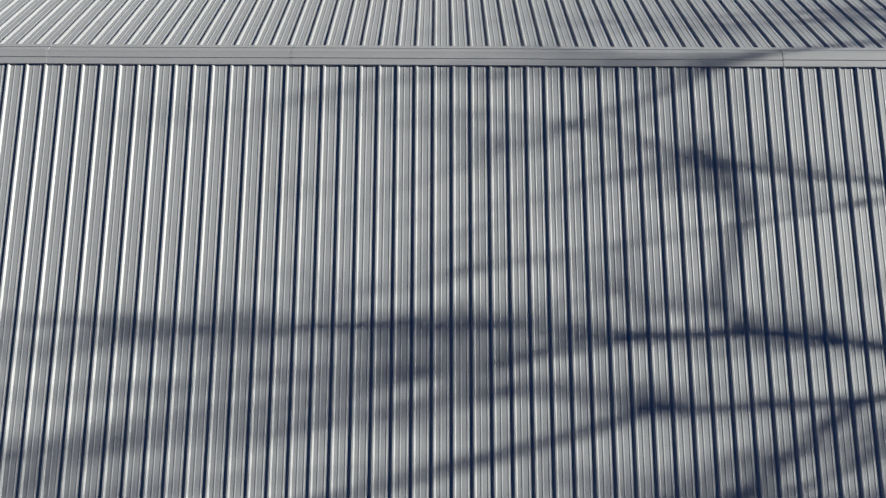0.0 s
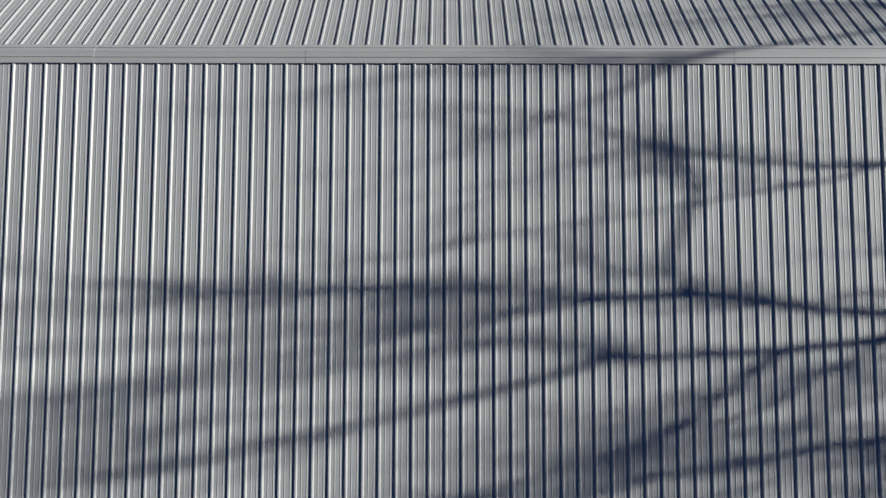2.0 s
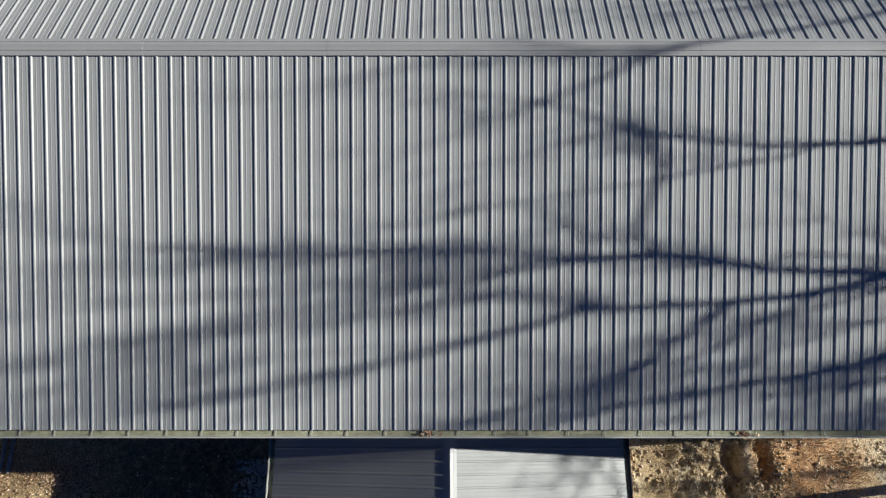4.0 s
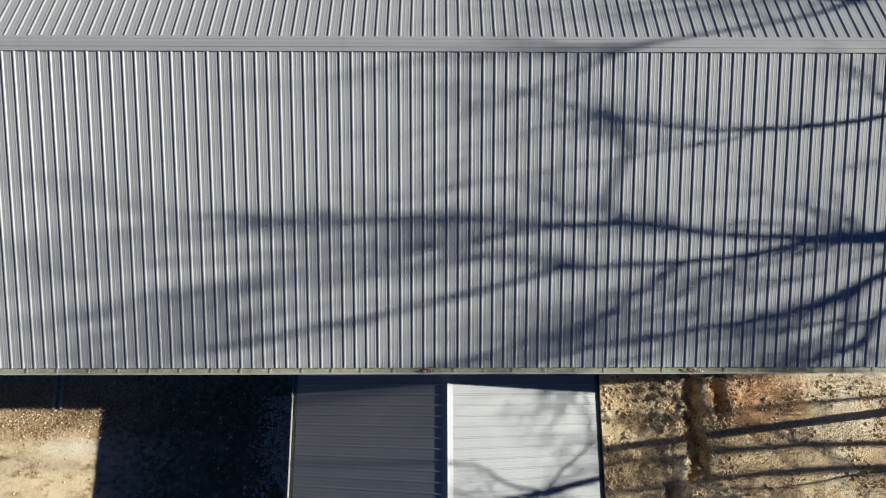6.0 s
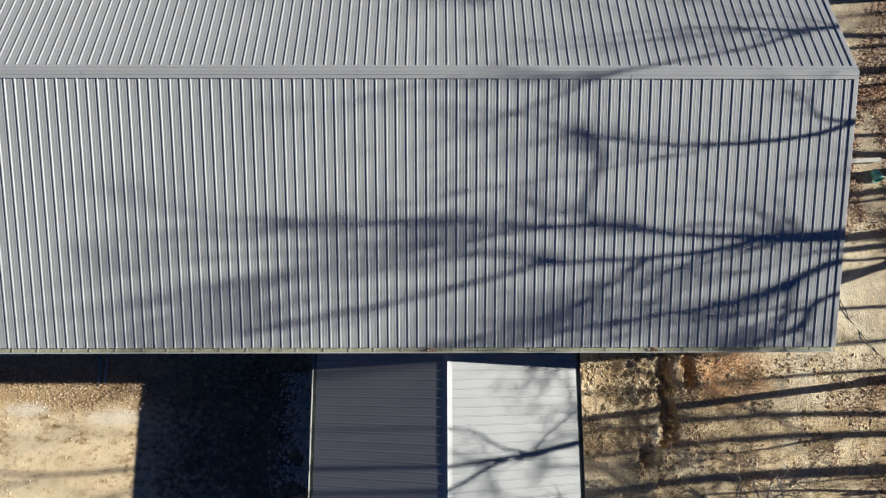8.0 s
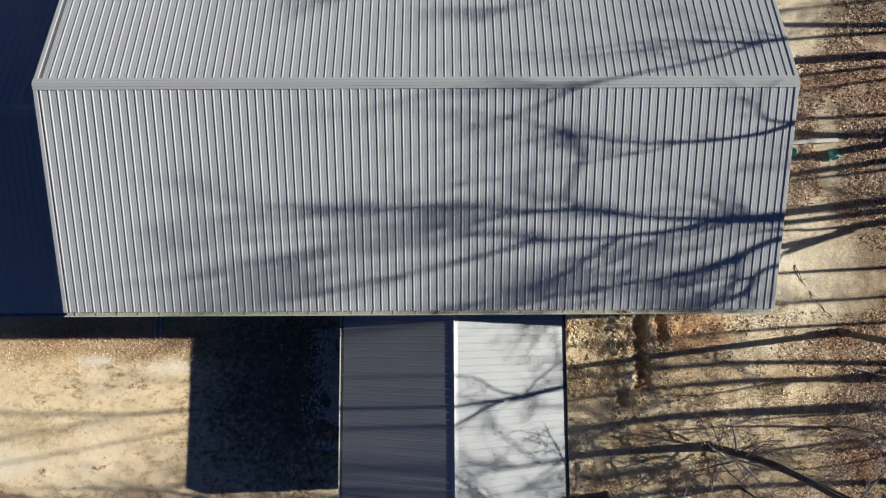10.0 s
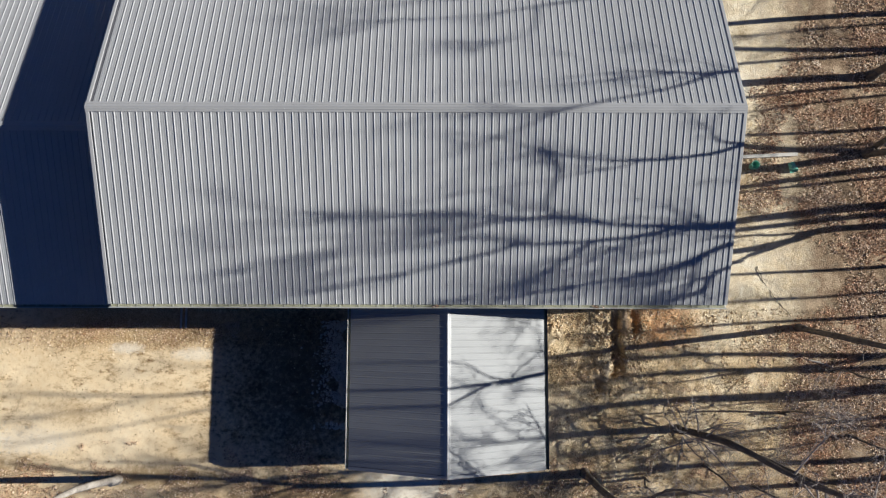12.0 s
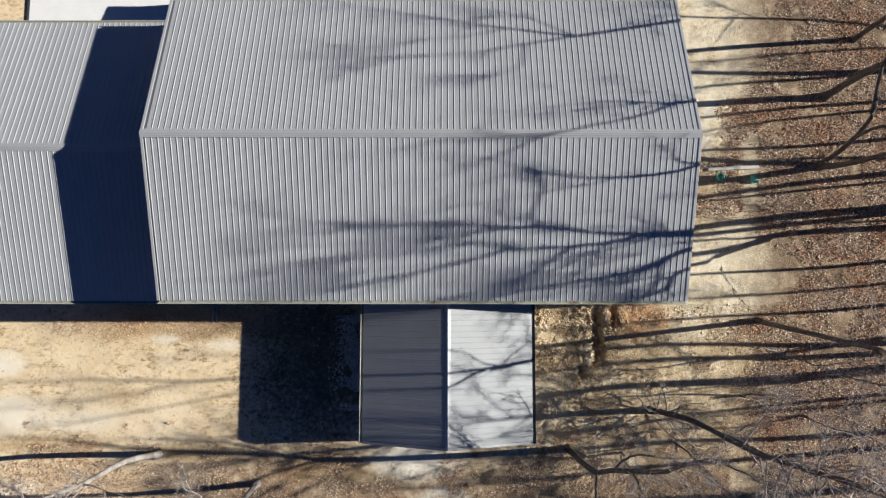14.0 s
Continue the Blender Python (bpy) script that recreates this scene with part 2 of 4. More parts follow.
    col = mix(nt, math_("MULTIPLY", rng.outputs["Result"], 0.8), col, ramp(nt, fine, [(0.36, (0.40, 0.17, 0.06)), (0.5, (0.64, 0.31, 0.12)), (0.66, (0.80, 0.50, 0.27))]))
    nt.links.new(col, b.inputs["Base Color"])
    h = mix(nt, 0.5, fine, grit)
    n = node(nt, "ShaderNodeBump", Distance=0.06)
    nt.links.new(h, n.inputs["Height"])
    nt.links.new(math_("ADD", 0.3, math_("MULTIPLY", past(0, 3.0, 2.0, 2.0), 0.7)), n.inputs["Strength"])
    nt.links.new(n.outputs["Normal"], b.inputs["Normal"])
    return m


def straw_material():
    m, nt, b = material("dead_straw", 0.8, spec=0.2)
    g = nt.nodes.new("ShaderNodeNewGeometry")
    c = ramp(nt, g.outputs["Random Per Island"], [(0.0, (0.20, 0.13, 0.07)), (0.5, (0.52, 0.40, 0.24)), (1.0, (0.80, 0.70, 0.50))])
    nt.links.new(c, b.inputs["Base Color"])
    return m


M_CLOD, M_LEAF, M_GROUND, M_STRAW = clod_material(), leaf_material(), ground_material(), straw_material()


# ---- building blocks ----
def mesh_of(name, verts, faces, mat, smooth=False):
    me = bpy.data.meshes.new(name)
    me.from_pydata([tuple(v) for v in verts], [], faces)
    me.materials.append(mat)
    if smooth:
        me.polygons.foreach_set("use_smooth", [True] * len(me.polygons))
    me.update()
    return me


def child(name, mesh, parent, m=None, label=""):
    ob = new(name, mesh)
    ob.parent = parent
    if m is not None:
        ob.matrix_basis = m
    if label:
        ob["label"] = label
    return ob


def part(name, bm, mat, parent=None, label=""):
    me = bpy.data.meshes.new(name)
    bm.to_mesh(me)
    bm.free()
    me.materials.append(mat)
    ob = new(name, me)
    ob.parent = parent
    if label:
        ob["label"] = label
    return ob


def box_bm(x0, x1, y0, y1, z0, z1, bevel=0.0):
    bm = bmesh.new()
    bmesh.ops.create_cube(bm, size=1.0)
    for v in bm.verts:
        v.co = Vector((x0 + (v.co.x + 0.5) * (x1 - x0), y0 + (v.co.y + 0.5) * (y1 - y0), z0 + (v.co.z + 0.5) * (z1 - z0)))
    if bevel:
        bmesh.ops.bevel(bm, geom=bm.edges[:], offset=bevel, segments=1, affect="EDGES")
    return bm


def prism_mesh(name, outline, length, mat):
    """A profile (x, z), closed, drawn along y from 0 to length."""
    n = len(outline)
    verts = [(x, 0, z) for x, z in outline] + [(x, length, z) for x, z in outline]
    faces = [(i, (i + 1) % n, n + (i + 1) % n, n + i) for i in range(n)]
    faces += [tuple(range(n))[::-1], tuple(range(n, 2 * n))]
    return mesh_of(name, verts, faces, mat)


RIB = 0.2286  # nine inches from rib to rib
PANEL = 4 * RIB


def panel_mesh(length, mat, width=PANEL, tall=0.019):
    """A three-foot ribbed steel sheet: x across, y up the slope, z out."""
    line = []
    for k in range(round(width / RIB)):
        c = k * RIB
        line += [(c - 0.0245, 0.0), (c - 0.0085, tall), (c + 0.0085, tall), (c + 0.0245, 0.0)]
        for j in (1, 2):
            q = c + j * RIB / 3
            line += [(q - 0.011, 0.0), (q - 0.005, 0.0028), (q + 0.005, 0.0028), (q + 0.011, 0.0)]
    line.append((width - 0.0245, 0.0))
    n = len(line)
    verts = [(x, y, z) for y in (0, length) for x, z in line]
    verts += [(line[0][0], 0, -0.004), (line[-1][0], 0, -0.004)]
    faces = [(i, i + 1, n + i + 1, n + i) for i in range(n - 1)]
    faces.append((2 * n, 2 * n + 1, *range(n - 1, -1, -1)))
    return mesh_of("panel", verts, faces, mat)


def slope_frame(origin, across, up):
    """A pose whose x runs across the slope, y up it and z out of it."""
    x, y = Vector(across).normalized(), Vector(up).normalized()
    m = Matrix((x, y, x.cross(y))).transposed().to_4x4()
    m.translation = origin
    return m


def gable_roof(thing, w0, w1, half, eave, ridge, mid, along, first, skip=0.0, cap_half=0.16, hangers=True, dark_gutter=False, lift0=0.034, peak=0.006, bead=0.011, tall=0.019, paint=None):
    """A gable roof under ribbed sheets. The ridge runs along x ("x") or y ("y") from w0 to w1, at mid across it."""
    rise = ridge - eave
    slant = math.hypot(half, rise)

    def at(a, c, z):
        return Vector((a, mid + c, z)) if along == "x" else Vector((mid + c, a, z))

    length = w1 - w0
    count = int((w1 - first) / PANEL)
    paint = paint or M_ROOF
    sheet = panel_mesh(slant - 0.02 - skip, paint, PANEL, tall)
    rest = w1 - first - count * PANEL
    bit = panel_mesh(slant - 0.02 - skip, paint, max(1, round(rest / RIB)) * RIB, tall) if rest > 0.5 * RIB else None
    for side in (-1, 1):
        up = (at(0, 0, ridge) - at(0, side * half, eave)).normalized()
        # sheets run so that x cross up points out of the roof
        ax = at(1, 0, 0) - at(0, 0, 0)
        flip = ax.cross(up).z < 0
        deck_lo = [at(w0 + 0.01, side * half, eave - 0.012), at(w1 - 0.01, side * half, eave - 0.012)]
        deck_hi = [at(w0 + 0.01, 0, ridge - 0.012), at(w1 - 0.01, 0, ridge - 0.012)]
        v = [deck_lo[0], deck_lo[1], deck_hi[1], deck_hi[0]]
        v += [p - Vector((0, 0, 0.14)) for p in v]
        f = [(0, 1, 2, 3), (7, 6, 5, 4), (0, 4, 5, 1), (1, 5, 6, 2), (2, 6, 7, 3), (3, 7, 4, 0)]
        deck = child("roof_slope", mesh_of("roof_slope", v, f, M_WALL), thing)
        spots = [(first + i * PANEL, sheet, PANEL) for i in range(count)]
        if bit:
            spots.append((first + count * PANEL, bit, max(1, round(rest / RIB)) * RIB))
        for a, mesh, wide in spots:
            start = at(a + (wide - RIB if flip else 0) + (RIB if flip else 0), side * half, eave)
            child("panel", mesh, deck, slope_frame(start, -ax if flip else ax, up))
        # rake trim on both gables
        for end, s in ((w0, -1), (w1, 1)):
            e = end - s * 0.05
            prof = [(-0.055, -0.13), (0.055, -0.13), (0.055, 0.018), (0.045, 0.023), (-0.045, 0.023), (-0.055, 0.018)]
            m = slope_frame(at(e, side * half, eave), -ax if flip else ax, up)
            child("rake_trim", prism_mesh("rake_trim", prof, slant - 0.03, M_TRIM), thing, m)
        # gutter
        gm = M_DARKTRIM if dark_gutter and side == 1 else M_GUTTER
        out = at(0, side, 0) - at(0, 0, 0)
        prof = [(0.0, -0.02), (0.004, -0.02), (0.004, -0.10), (0.075, -0.10), (0.105, -0.045), (0.112, -0.012), (0.130, -0.012), (0.130, -0.020),
                (0.118, -0.020), (0.112, -0.050), (0.080, -0.106), (0.0, -0.106)]
        z = Vector((0, 0, 1))
        m = Matrix((out, z.cross(out), z)).transposed().to_4x4()
        start = at(w0 if (z.cross(out)).dot(ax) > 0 else w1, side * half, eave)
        m.translation = start
        g = child("gutter", prism_mesh("gutter", prof, length, gm), thing, m)
        bed = prism_mesh("gutter_debris", [(0.005, -0.099), (0.074, -0.099), (0.090, -0.070), (0.006, -0.062)], length - 0.1, M_DEBRIS)
        child("gutter_debris", bed, g, pose(0, 0.05, 0), "damp leaves and grit in the gutter")
        if hangers:
            strap = prism_mesh("gutter_hanger", [(0.003, -0.040), (0.112, -0.040), (0.112, -0.034), (0.003, -0.034)], 0.016, M_GUTTER)
            for k in range(int(length / 0.61)):
                child("gutter_hanger", strap, g, pose(0, 0.3 + k * 0.61 + random.uniform(-0.03, 0.03), 0))
    # ridge cap in ten-foot lengths
    a, k = w0, 0
    slope = rise / half
    while a < w1 - 0.05:
        b = min(a + 3.05, w1)
        if w1 - b < 0.6:
            b = w1
        lift = lift0 + 0.003 * (k % 2)
        d = cap_half
        # flange edge, bead half-way down, rolled peak
        half_prof = [(d, -d * slope + lift - 0.016), (d, -d * slope + lift), (d * 0.56, -d * 0.56 * slope + lift + 0.004), (d * 0.54, -d * 0.54 * slope + lift + 0.004 + bead),
                     (d * 0.46, -d * 0.46 * slope + lift + 0.004 + bead), (d * 0.44, -d * 0.44 * slope + lift + 0.006), (0.030, -0.030 * slope + lift + peak), (0.0, lift + peak + 0.004)]
        prof = [(-x, z) for x, z in half_prof] + half_prof[-2::-1] + [(0, lift - 0.020)]
        over = 0.04 if b < w1 else 0.0
        cap = prism_mesh("ridge_cap", prof, b - a + over, M_TRIM)
        m = Matrix.Translation(at(a, 0, ridge)) @ (pose(0, 0, 0, 0, 0, -90) if along == "x" else Matrix.Identity(4))
        child("ridge_cap", cap, thing, m)
        a, k = b, k + 1


def gable_walls(thing, x0, x1, y0, y1, eave, ridge, along, mat):
    """Four sheet-steel walls with thickness, two of them gables."""
    t = 0.12
    if along == "x":
        sides = [("y", y0, x0, x1), ("y", y1 - t, x0, x1)]
        ends = [(x0, y0 + t, y1 - t), (x1 - t, y0 + t, y1 - t)]
        for _, y, a, b in sides:
            part("wall", box_bm(a, b, y, y + t, -0.15, eave - 0.16), mat, thing)
        for x, a, b in ends:
            c = (y0 + y1) / 2
            top = eave - 0.16
            v = [(x + s, *q) for s in (0, t) for q in ((a, -0.15), (b, -0.15), (b, top), (c, ridge - 0.2), (a, top))]
            f = [(0, 1, 2, 3, 4), (9, 8, 7, 6, 5)] + [(i, 5 + i, 5 + (i + 1) % 5, (i + 1) % 5) for i in range(5)]
            child("wall", mesh_of("wall", v, f, mat), thing)
    else:
        for x in (x0, x1 - t):
            part("wall", box_bm(x, x + t, y0, y1, -0.15, eave - 0.16), mat, thing)
        c = (x0 + x1) / 2
        for y in (y0, y1 - t):
            top = eave - 0.16
            v = [(q[0], y + s, q[1]) for s in (0, t) for q in ((x0 + t, -0.15), (x1 - t, -0.15), (x1 - t, top), (c, ridge - 0.2), (x0 + t, top))]
            f = [(4, 3, 2, 1, 0), (5, 6, 7, 8, 9)] + [(i, (i + 1) % 5, 5 + (i + 1) % 5, 5 + i) for i in range(5)]
            child("wall", mesh_of("wall", v, f, mat), thing)


# ---- buildings ----
EAVE, RIDGE, HALF, XE = 5.53, 7.54, 6.005, 10.17
hall = tagged(new("metal_building"), "tall light grey ribbed-steel building with gable roof", "building")
gable_roof(hall, -XE, XE, HALF, EAVE, RIDGE, 0.0, "x", -9.99 - 0.0)
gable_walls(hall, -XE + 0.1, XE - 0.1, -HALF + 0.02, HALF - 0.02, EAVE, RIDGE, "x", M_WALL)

LEAVE, LRIDGE = 3.50, 5.50
wing = tagged(new("metal_building"), "lower light grey ribbed-steel building joined to the tall one", "building")
gable_roof(wing, -30.0, -XE + 0.09, HALF, LEAVE, LRIDGE, 0.0, "x", -29.9)
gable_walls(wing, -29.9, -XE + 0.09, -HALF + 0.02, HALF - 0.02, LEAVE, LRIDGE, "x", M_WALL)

SEAVE, SRIDGE = 2.90, 4.30
annex = tagged(new("gabled_annex"), "small steel annex with ribbed gable roof against the tall building", "shed")
gable_roof(annex, -11.9, -HALF + 0.02, 3.56, SEAVE, SRIDGE, 1.0, "y", -11.8, skip=0.06, cap_half=0.12, hangers=False, dark_gutter=True, lift0=0.010, peak=0.010, bead=0.0, tall=0.012, paint=M_ANNEX)
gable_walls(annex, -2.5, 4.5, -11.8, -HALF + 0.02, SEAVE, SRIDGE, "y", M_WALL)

lean = tagged(new("lean_to"), "low steel lean-to along the far wall of the tall building", "shed")
lv = [(-10.3, HALF - 0.1, 3.3), (9.5, HALF - 0.1, 3.3), (9.5, 8.85, 2.7), (-10.3, 8.85, 2.7)]
lv += [(x, y, z - 0.12) for x, y, z in lv]
child("roof_slope", mesh_of("roof_slope", lv, [(3, 2, 1, 0), (4, 5, 6, 7), (0, 1, 5, 4), (1, 2, 6, 5), (2, 3, 7, 6), (3, 0, 4, 7)], M_ROOF), lean)
part("wall", box_bm(-10.2, 9.4, 8.6, 8.75, -0.15, 2.62), M_WALL, lean)


# ---- ground ----
def fbm(x, y, s, o=3):
    return noise.fractal(Vector((x * s, y * s, 3.7)), 0.9, 2.0, o)


def rough_zone(x, y):
    """How churned the clay is: strongest along the wall east of the annex."""
    a = max(0.0, min(1.0, (x - 4.2) / 0.6)) * max(0.0, min(1.0, (13.5 - x) / 4.0))
    patch = max(0.12, min(1.25, 0.55 + 1.5 * noise.noise(Vector((x * 0.75, y * 0.9, 27.0)))))
    calm = 0.35 + 0.65 * max(0.0, min(1.0, (9.4 - x) / 1.2))
    return a * patch * calm * max(0.55, min(1.0, (y + 13.0) / 5.0)) if y < 0 else 0.0


def trench(x, y):
    """Broken, clod-filled pits where a drain was dug."""
    if y > -5.5 or y < -11.5 or not 5.5 < x < 11.0:
        return 0.0
    w = 0.10 * noise.noise(Vector((x * 0.4, y * 1.7, 1.0))) + 0.16 * noise.noise(Vector((x * 2.2, y * 4.0, 2.0))) + 0.10 * noise.noise(Vector((x * 6.0, y * 9.0, 3.0)))
    holes = max(0.25, min(1.0, 0.85 + 0.9 * noise.noise(Vector((x * 3.5, y * 3.5, 5.0)))))
    d = 0.52 * math.exp(-(((x - 8.05 + w) / 0.24) ** 4)) * max(0.0, min(1.0, (y + 9.0 + 3 * w) / 0.4))
    d += 0.34 * math.exp(-(((x - 8.85 + w) / 0.15) ** 4)) * max(0.0, min(1.0, (y + 7.2 + 2 * w) / 0.4))
    d += 0.36 * math.exp(-(((x - 7.30 + w) / 0.22) ** 4) - (((y + 9.25 + w) / 0.28) ** 4))
    return d * holes


def ground_height(x, y):
    r = rough_zone(x, y)
    z = 0.03 * fbm(x, y, 0.35) + 0.012 * fbm(x, y, 2.2)
    z += r * (0.10 * fbm(x, y, 1.6) + 0.10 * fbm(x, y, 4.2, 4) + 0.075 * fbm(x + 40, y, 8.5, 3)) - trench(x, y)
    far = max(0.0, math.hypot(x, y + 3) - 60)
    return z * (1 if far == 0 else 0) - 0.05


def spaced(stops):
    out = []
    for a, b, step in stops:
        out += list(np.arange(a, b - 1e-6, step))
    return out + [stops[-1][1]]


gx = spaced([(-3000, -300, 900), (-300, -60, 60), (-60, -26, 4), (-26, 4, 0.16), (4, 16, 0.07), (16, 28, 0.16), (28, 60, 4), (60, 300, 60), (300, 3000, 900)])
gy = spaced([(-3000, -300, 900), (-300, -60, 60), (-60, -24, 4), (-24, -14, 0.2), (-14, -4, 0.07), (-4, 14, 0.2), (14, 60, 4), (60, 300, 60), (300, 3000, 900)])
gv = [(x, y, ground_height(x, y)) for y in gy for x in gx]
nx = len(gx)
gf = [(j * nx + i, j * nx + i + 1, (j + 1) * nx + i + 1, (j + 1) * nx + i) for j in range(len(gy) - 1) for i in range(nx - 1)]
ground = tagged(new("ground", mesh_of("ground", gv, gf, M_GROUND, True)), "bare sandy clay ground turning to leaf litter under trees", "ground", kind="structure")

pad = tagged(part("concrete_pad", box_bm(-19.55, -XE - 0.2, HALF + 0.4, 24.0, -0.12, 0.05, 0.01), M_CONCRETE), "sunlit pale concrete apron behind the low building", "concrete pad", kind="structure")
part("expansion_joint", box_bm(-19.66, -19.56, HALF + 0.4, 24.0, -0.12, 0.055), M_JOINT, pad, "dark joint at the apron's edge")


# ---- bare trees ----
def tube(acc, pts, r0, r1, sides=6):
    """Adds a tapered tube along pts to acc, a pair of vertex and face lists."""
    verts, faces = acc
    n0 = len(verts)
    pts = [Vector(p) for p in pts]
    for i, p in enumerate(pts):
        d = (pts[min(i + 1, len(pts) - 1)] - pts[max(i - 1, 0)]).normalized()
        a = d.orthogonal().normalized()
        b = d.cross(a)
        r = r0 + (r1 - r0) * i / (len(pts) - 1)
        for k in range(sides):
            w = 2 * math.pi * k / sides
            verts.append(p + (a * math.cos(w) + b * math.sin(w)) * r)
    for i in range(len(pts) - 1):
        for k in range(sides):
            q = n0 + i * sides
            faces.append((q + k, q + (k + 1) % sides, q + sides + (k + 1) % sides, q + sides + k))
    faces.append(tuple(range(n0 + (len(pts) - 1) * sides, n0 + len(pts) * sides)))


def smooth_line(pts, per=3, shake=0.0, rnd=random):
    """A rounded line through the points."""
    pts = [Vector(p) for p in pts]
    out = []
    for i in range(len(pts) - 1):
        p0, p1, p2, p3 = pts[max(i - 1, 0)], pts[i], pts[i + 1], pts[min(i + 2, len(pts) - 1)]
        for k in range(per):
            t = k / per
            q = 0.5 * (2 * p1 + (p2 - p0) * t + (2 * p0 - 5 * p1 + 4 * p2 - p3) * t * t + (3 * p1 - p0 - 3 * p2 + p3) * t**3)
            if i or k:
                q += Vector((rnd.uniform(-1, 1), rnd.uniform(-1, 1), rnd.uniform(-1, 1))) * shake
            out.append(q)
    return out + [pts[-1]]


def bough(acc, p, d, length, r, level, rnd, wide=1.0):
    """A wavering bough with side shoots, three levels deep at most. wide: how far the shoots stand off."""
    n = 5 if level < 2 else 3
    pts, q, e = [p], Vector(p), Vector(d).normalized()
    for _ in range(n):
        e = (e + Vector((rnd.uniform(-1, 1), rnd.uniform(-1, 1), rnd.uniform(-0.5, 0.9))) * 0.24).normalized()
        q = q + e * (length / n)
        pts.append(q)
    tube(acc, pts, r, max(0.004, r * 0.25), 5 if level < 2 else 3)
    if level < 3:
        for _ in range((6, 5, 4)[level]):
            i = rnd.randint(1, n)
            side = Vector((rnd.uniform(-1, 1), rnd.uniform(-1, 1), rnd.uniform(-0.3, 0.8))).normalized()
            t = (pts[min(i, n)] - pts[i - 1]).normalized()
            bough(acc, pts[i - 1].lerp(pts[i], rnd.random()), t * 0.8 + side * wide, length * rnd.uniform(0.35, 0.6), max(0.005, r * 0.45), level + 1, rnd, wide)


def put_tree(name, base, trunk_acc, crown_acc, label, bark=None, twig=None):
    tree = tagged(new(name), label, "tree", "bare winter trees")
    tree.location = base
    for nm, acc, mat in (("trunk", trunk_acc, bark or M_BARK), ("crown", crown_acc, twig or M_TWIG)):
        b = Vector(base)
        child(nm, mesh_of(nm, [Vector(v) - b for v in acc[0]], acc[1], mat, True), tree)
    return tree


def flare(acc, base, r):
    """Root flare at the foot of a trunk."""
    tube(acc, [Vector(base) + Vector((0, 0, -0.15)), Vector(base) + Vector((0, 0, 0.12)), Vector(base) + Vector((0, 0, 0.55))], r * 1.55, r * 0.98, 9)


def wild_tree(base, height, r, seed, lean=(0, 0), first=0.35, spread=0.28, forks=1, label="tall bare deciduous tree rising from leaf litter", bark=None, boughs=13, shoots=0):
    rnd = random.Random(seed)
    trunk, crown = ([], []), ([], [])
    base = Vector(base)
    flare(trunk, base, r)
    for k in range(forks):
        tip = base + Vector((lean[0] + rnd.uniform(-0.9, 0.9) * (1 + k), lean[1] + rnd.uniform(-0.9, 0.9) * (1 + k), height))
        foot = base if k == 0 else line[2]
        mid = [foot.lerp(tip, f) + Vector((rnd.uniform(-0.25, 0.25), rnd.uniform(-0.25, 0.25), 0)) for f in (0.25, 0.5, 0.75)]
        line = smooth_line([foot, *mid, tip], 3)
        tube(trunk, line, r * (1 if k == 0 else 0.65), r * 0.12, 9)
        for j in range(boughs):
            f = first + (0.98 - first) * (j + rnd.random()) / boughs
            i = min(int(f * (len(line) - 1)), len(line) - 2)
            p = line[i].lerp(line[i + 1], f * (len(line) - 1) - i)
            w = rnd.uniform(0, 2 * math.pi)
            d = Vector((math.cos(w), math.sin(w), rnd.uniform(0.25, 1.1)))
            bough(crown, p, d, height * spread * (1.15 - 0.75 * f) * rnd.uniform(0.7, 1.25), r * 0.36 * (1.1 - 0.8 * f), 1 if j % 3 else 0, rnd)
    # low suckers and broken side shoots round the foot
    for _ in range(shoots):
        w = rnd.uniform(0, 2 * math.pi)
        p = base + Vector((0.25 * math.cos(w), 0.25 * math.sin(w), rnd.uniform(0.1, 2.6)))
        bough(crown, p, Vector((math.cos(w), math.sin(w), rnd.uniform(0.1, 0.9))), rnd.uniform(0.9, 2.2), 0.034, 1, rnd)
    return put_tree("tree", base, trunk, crown, label, bark)


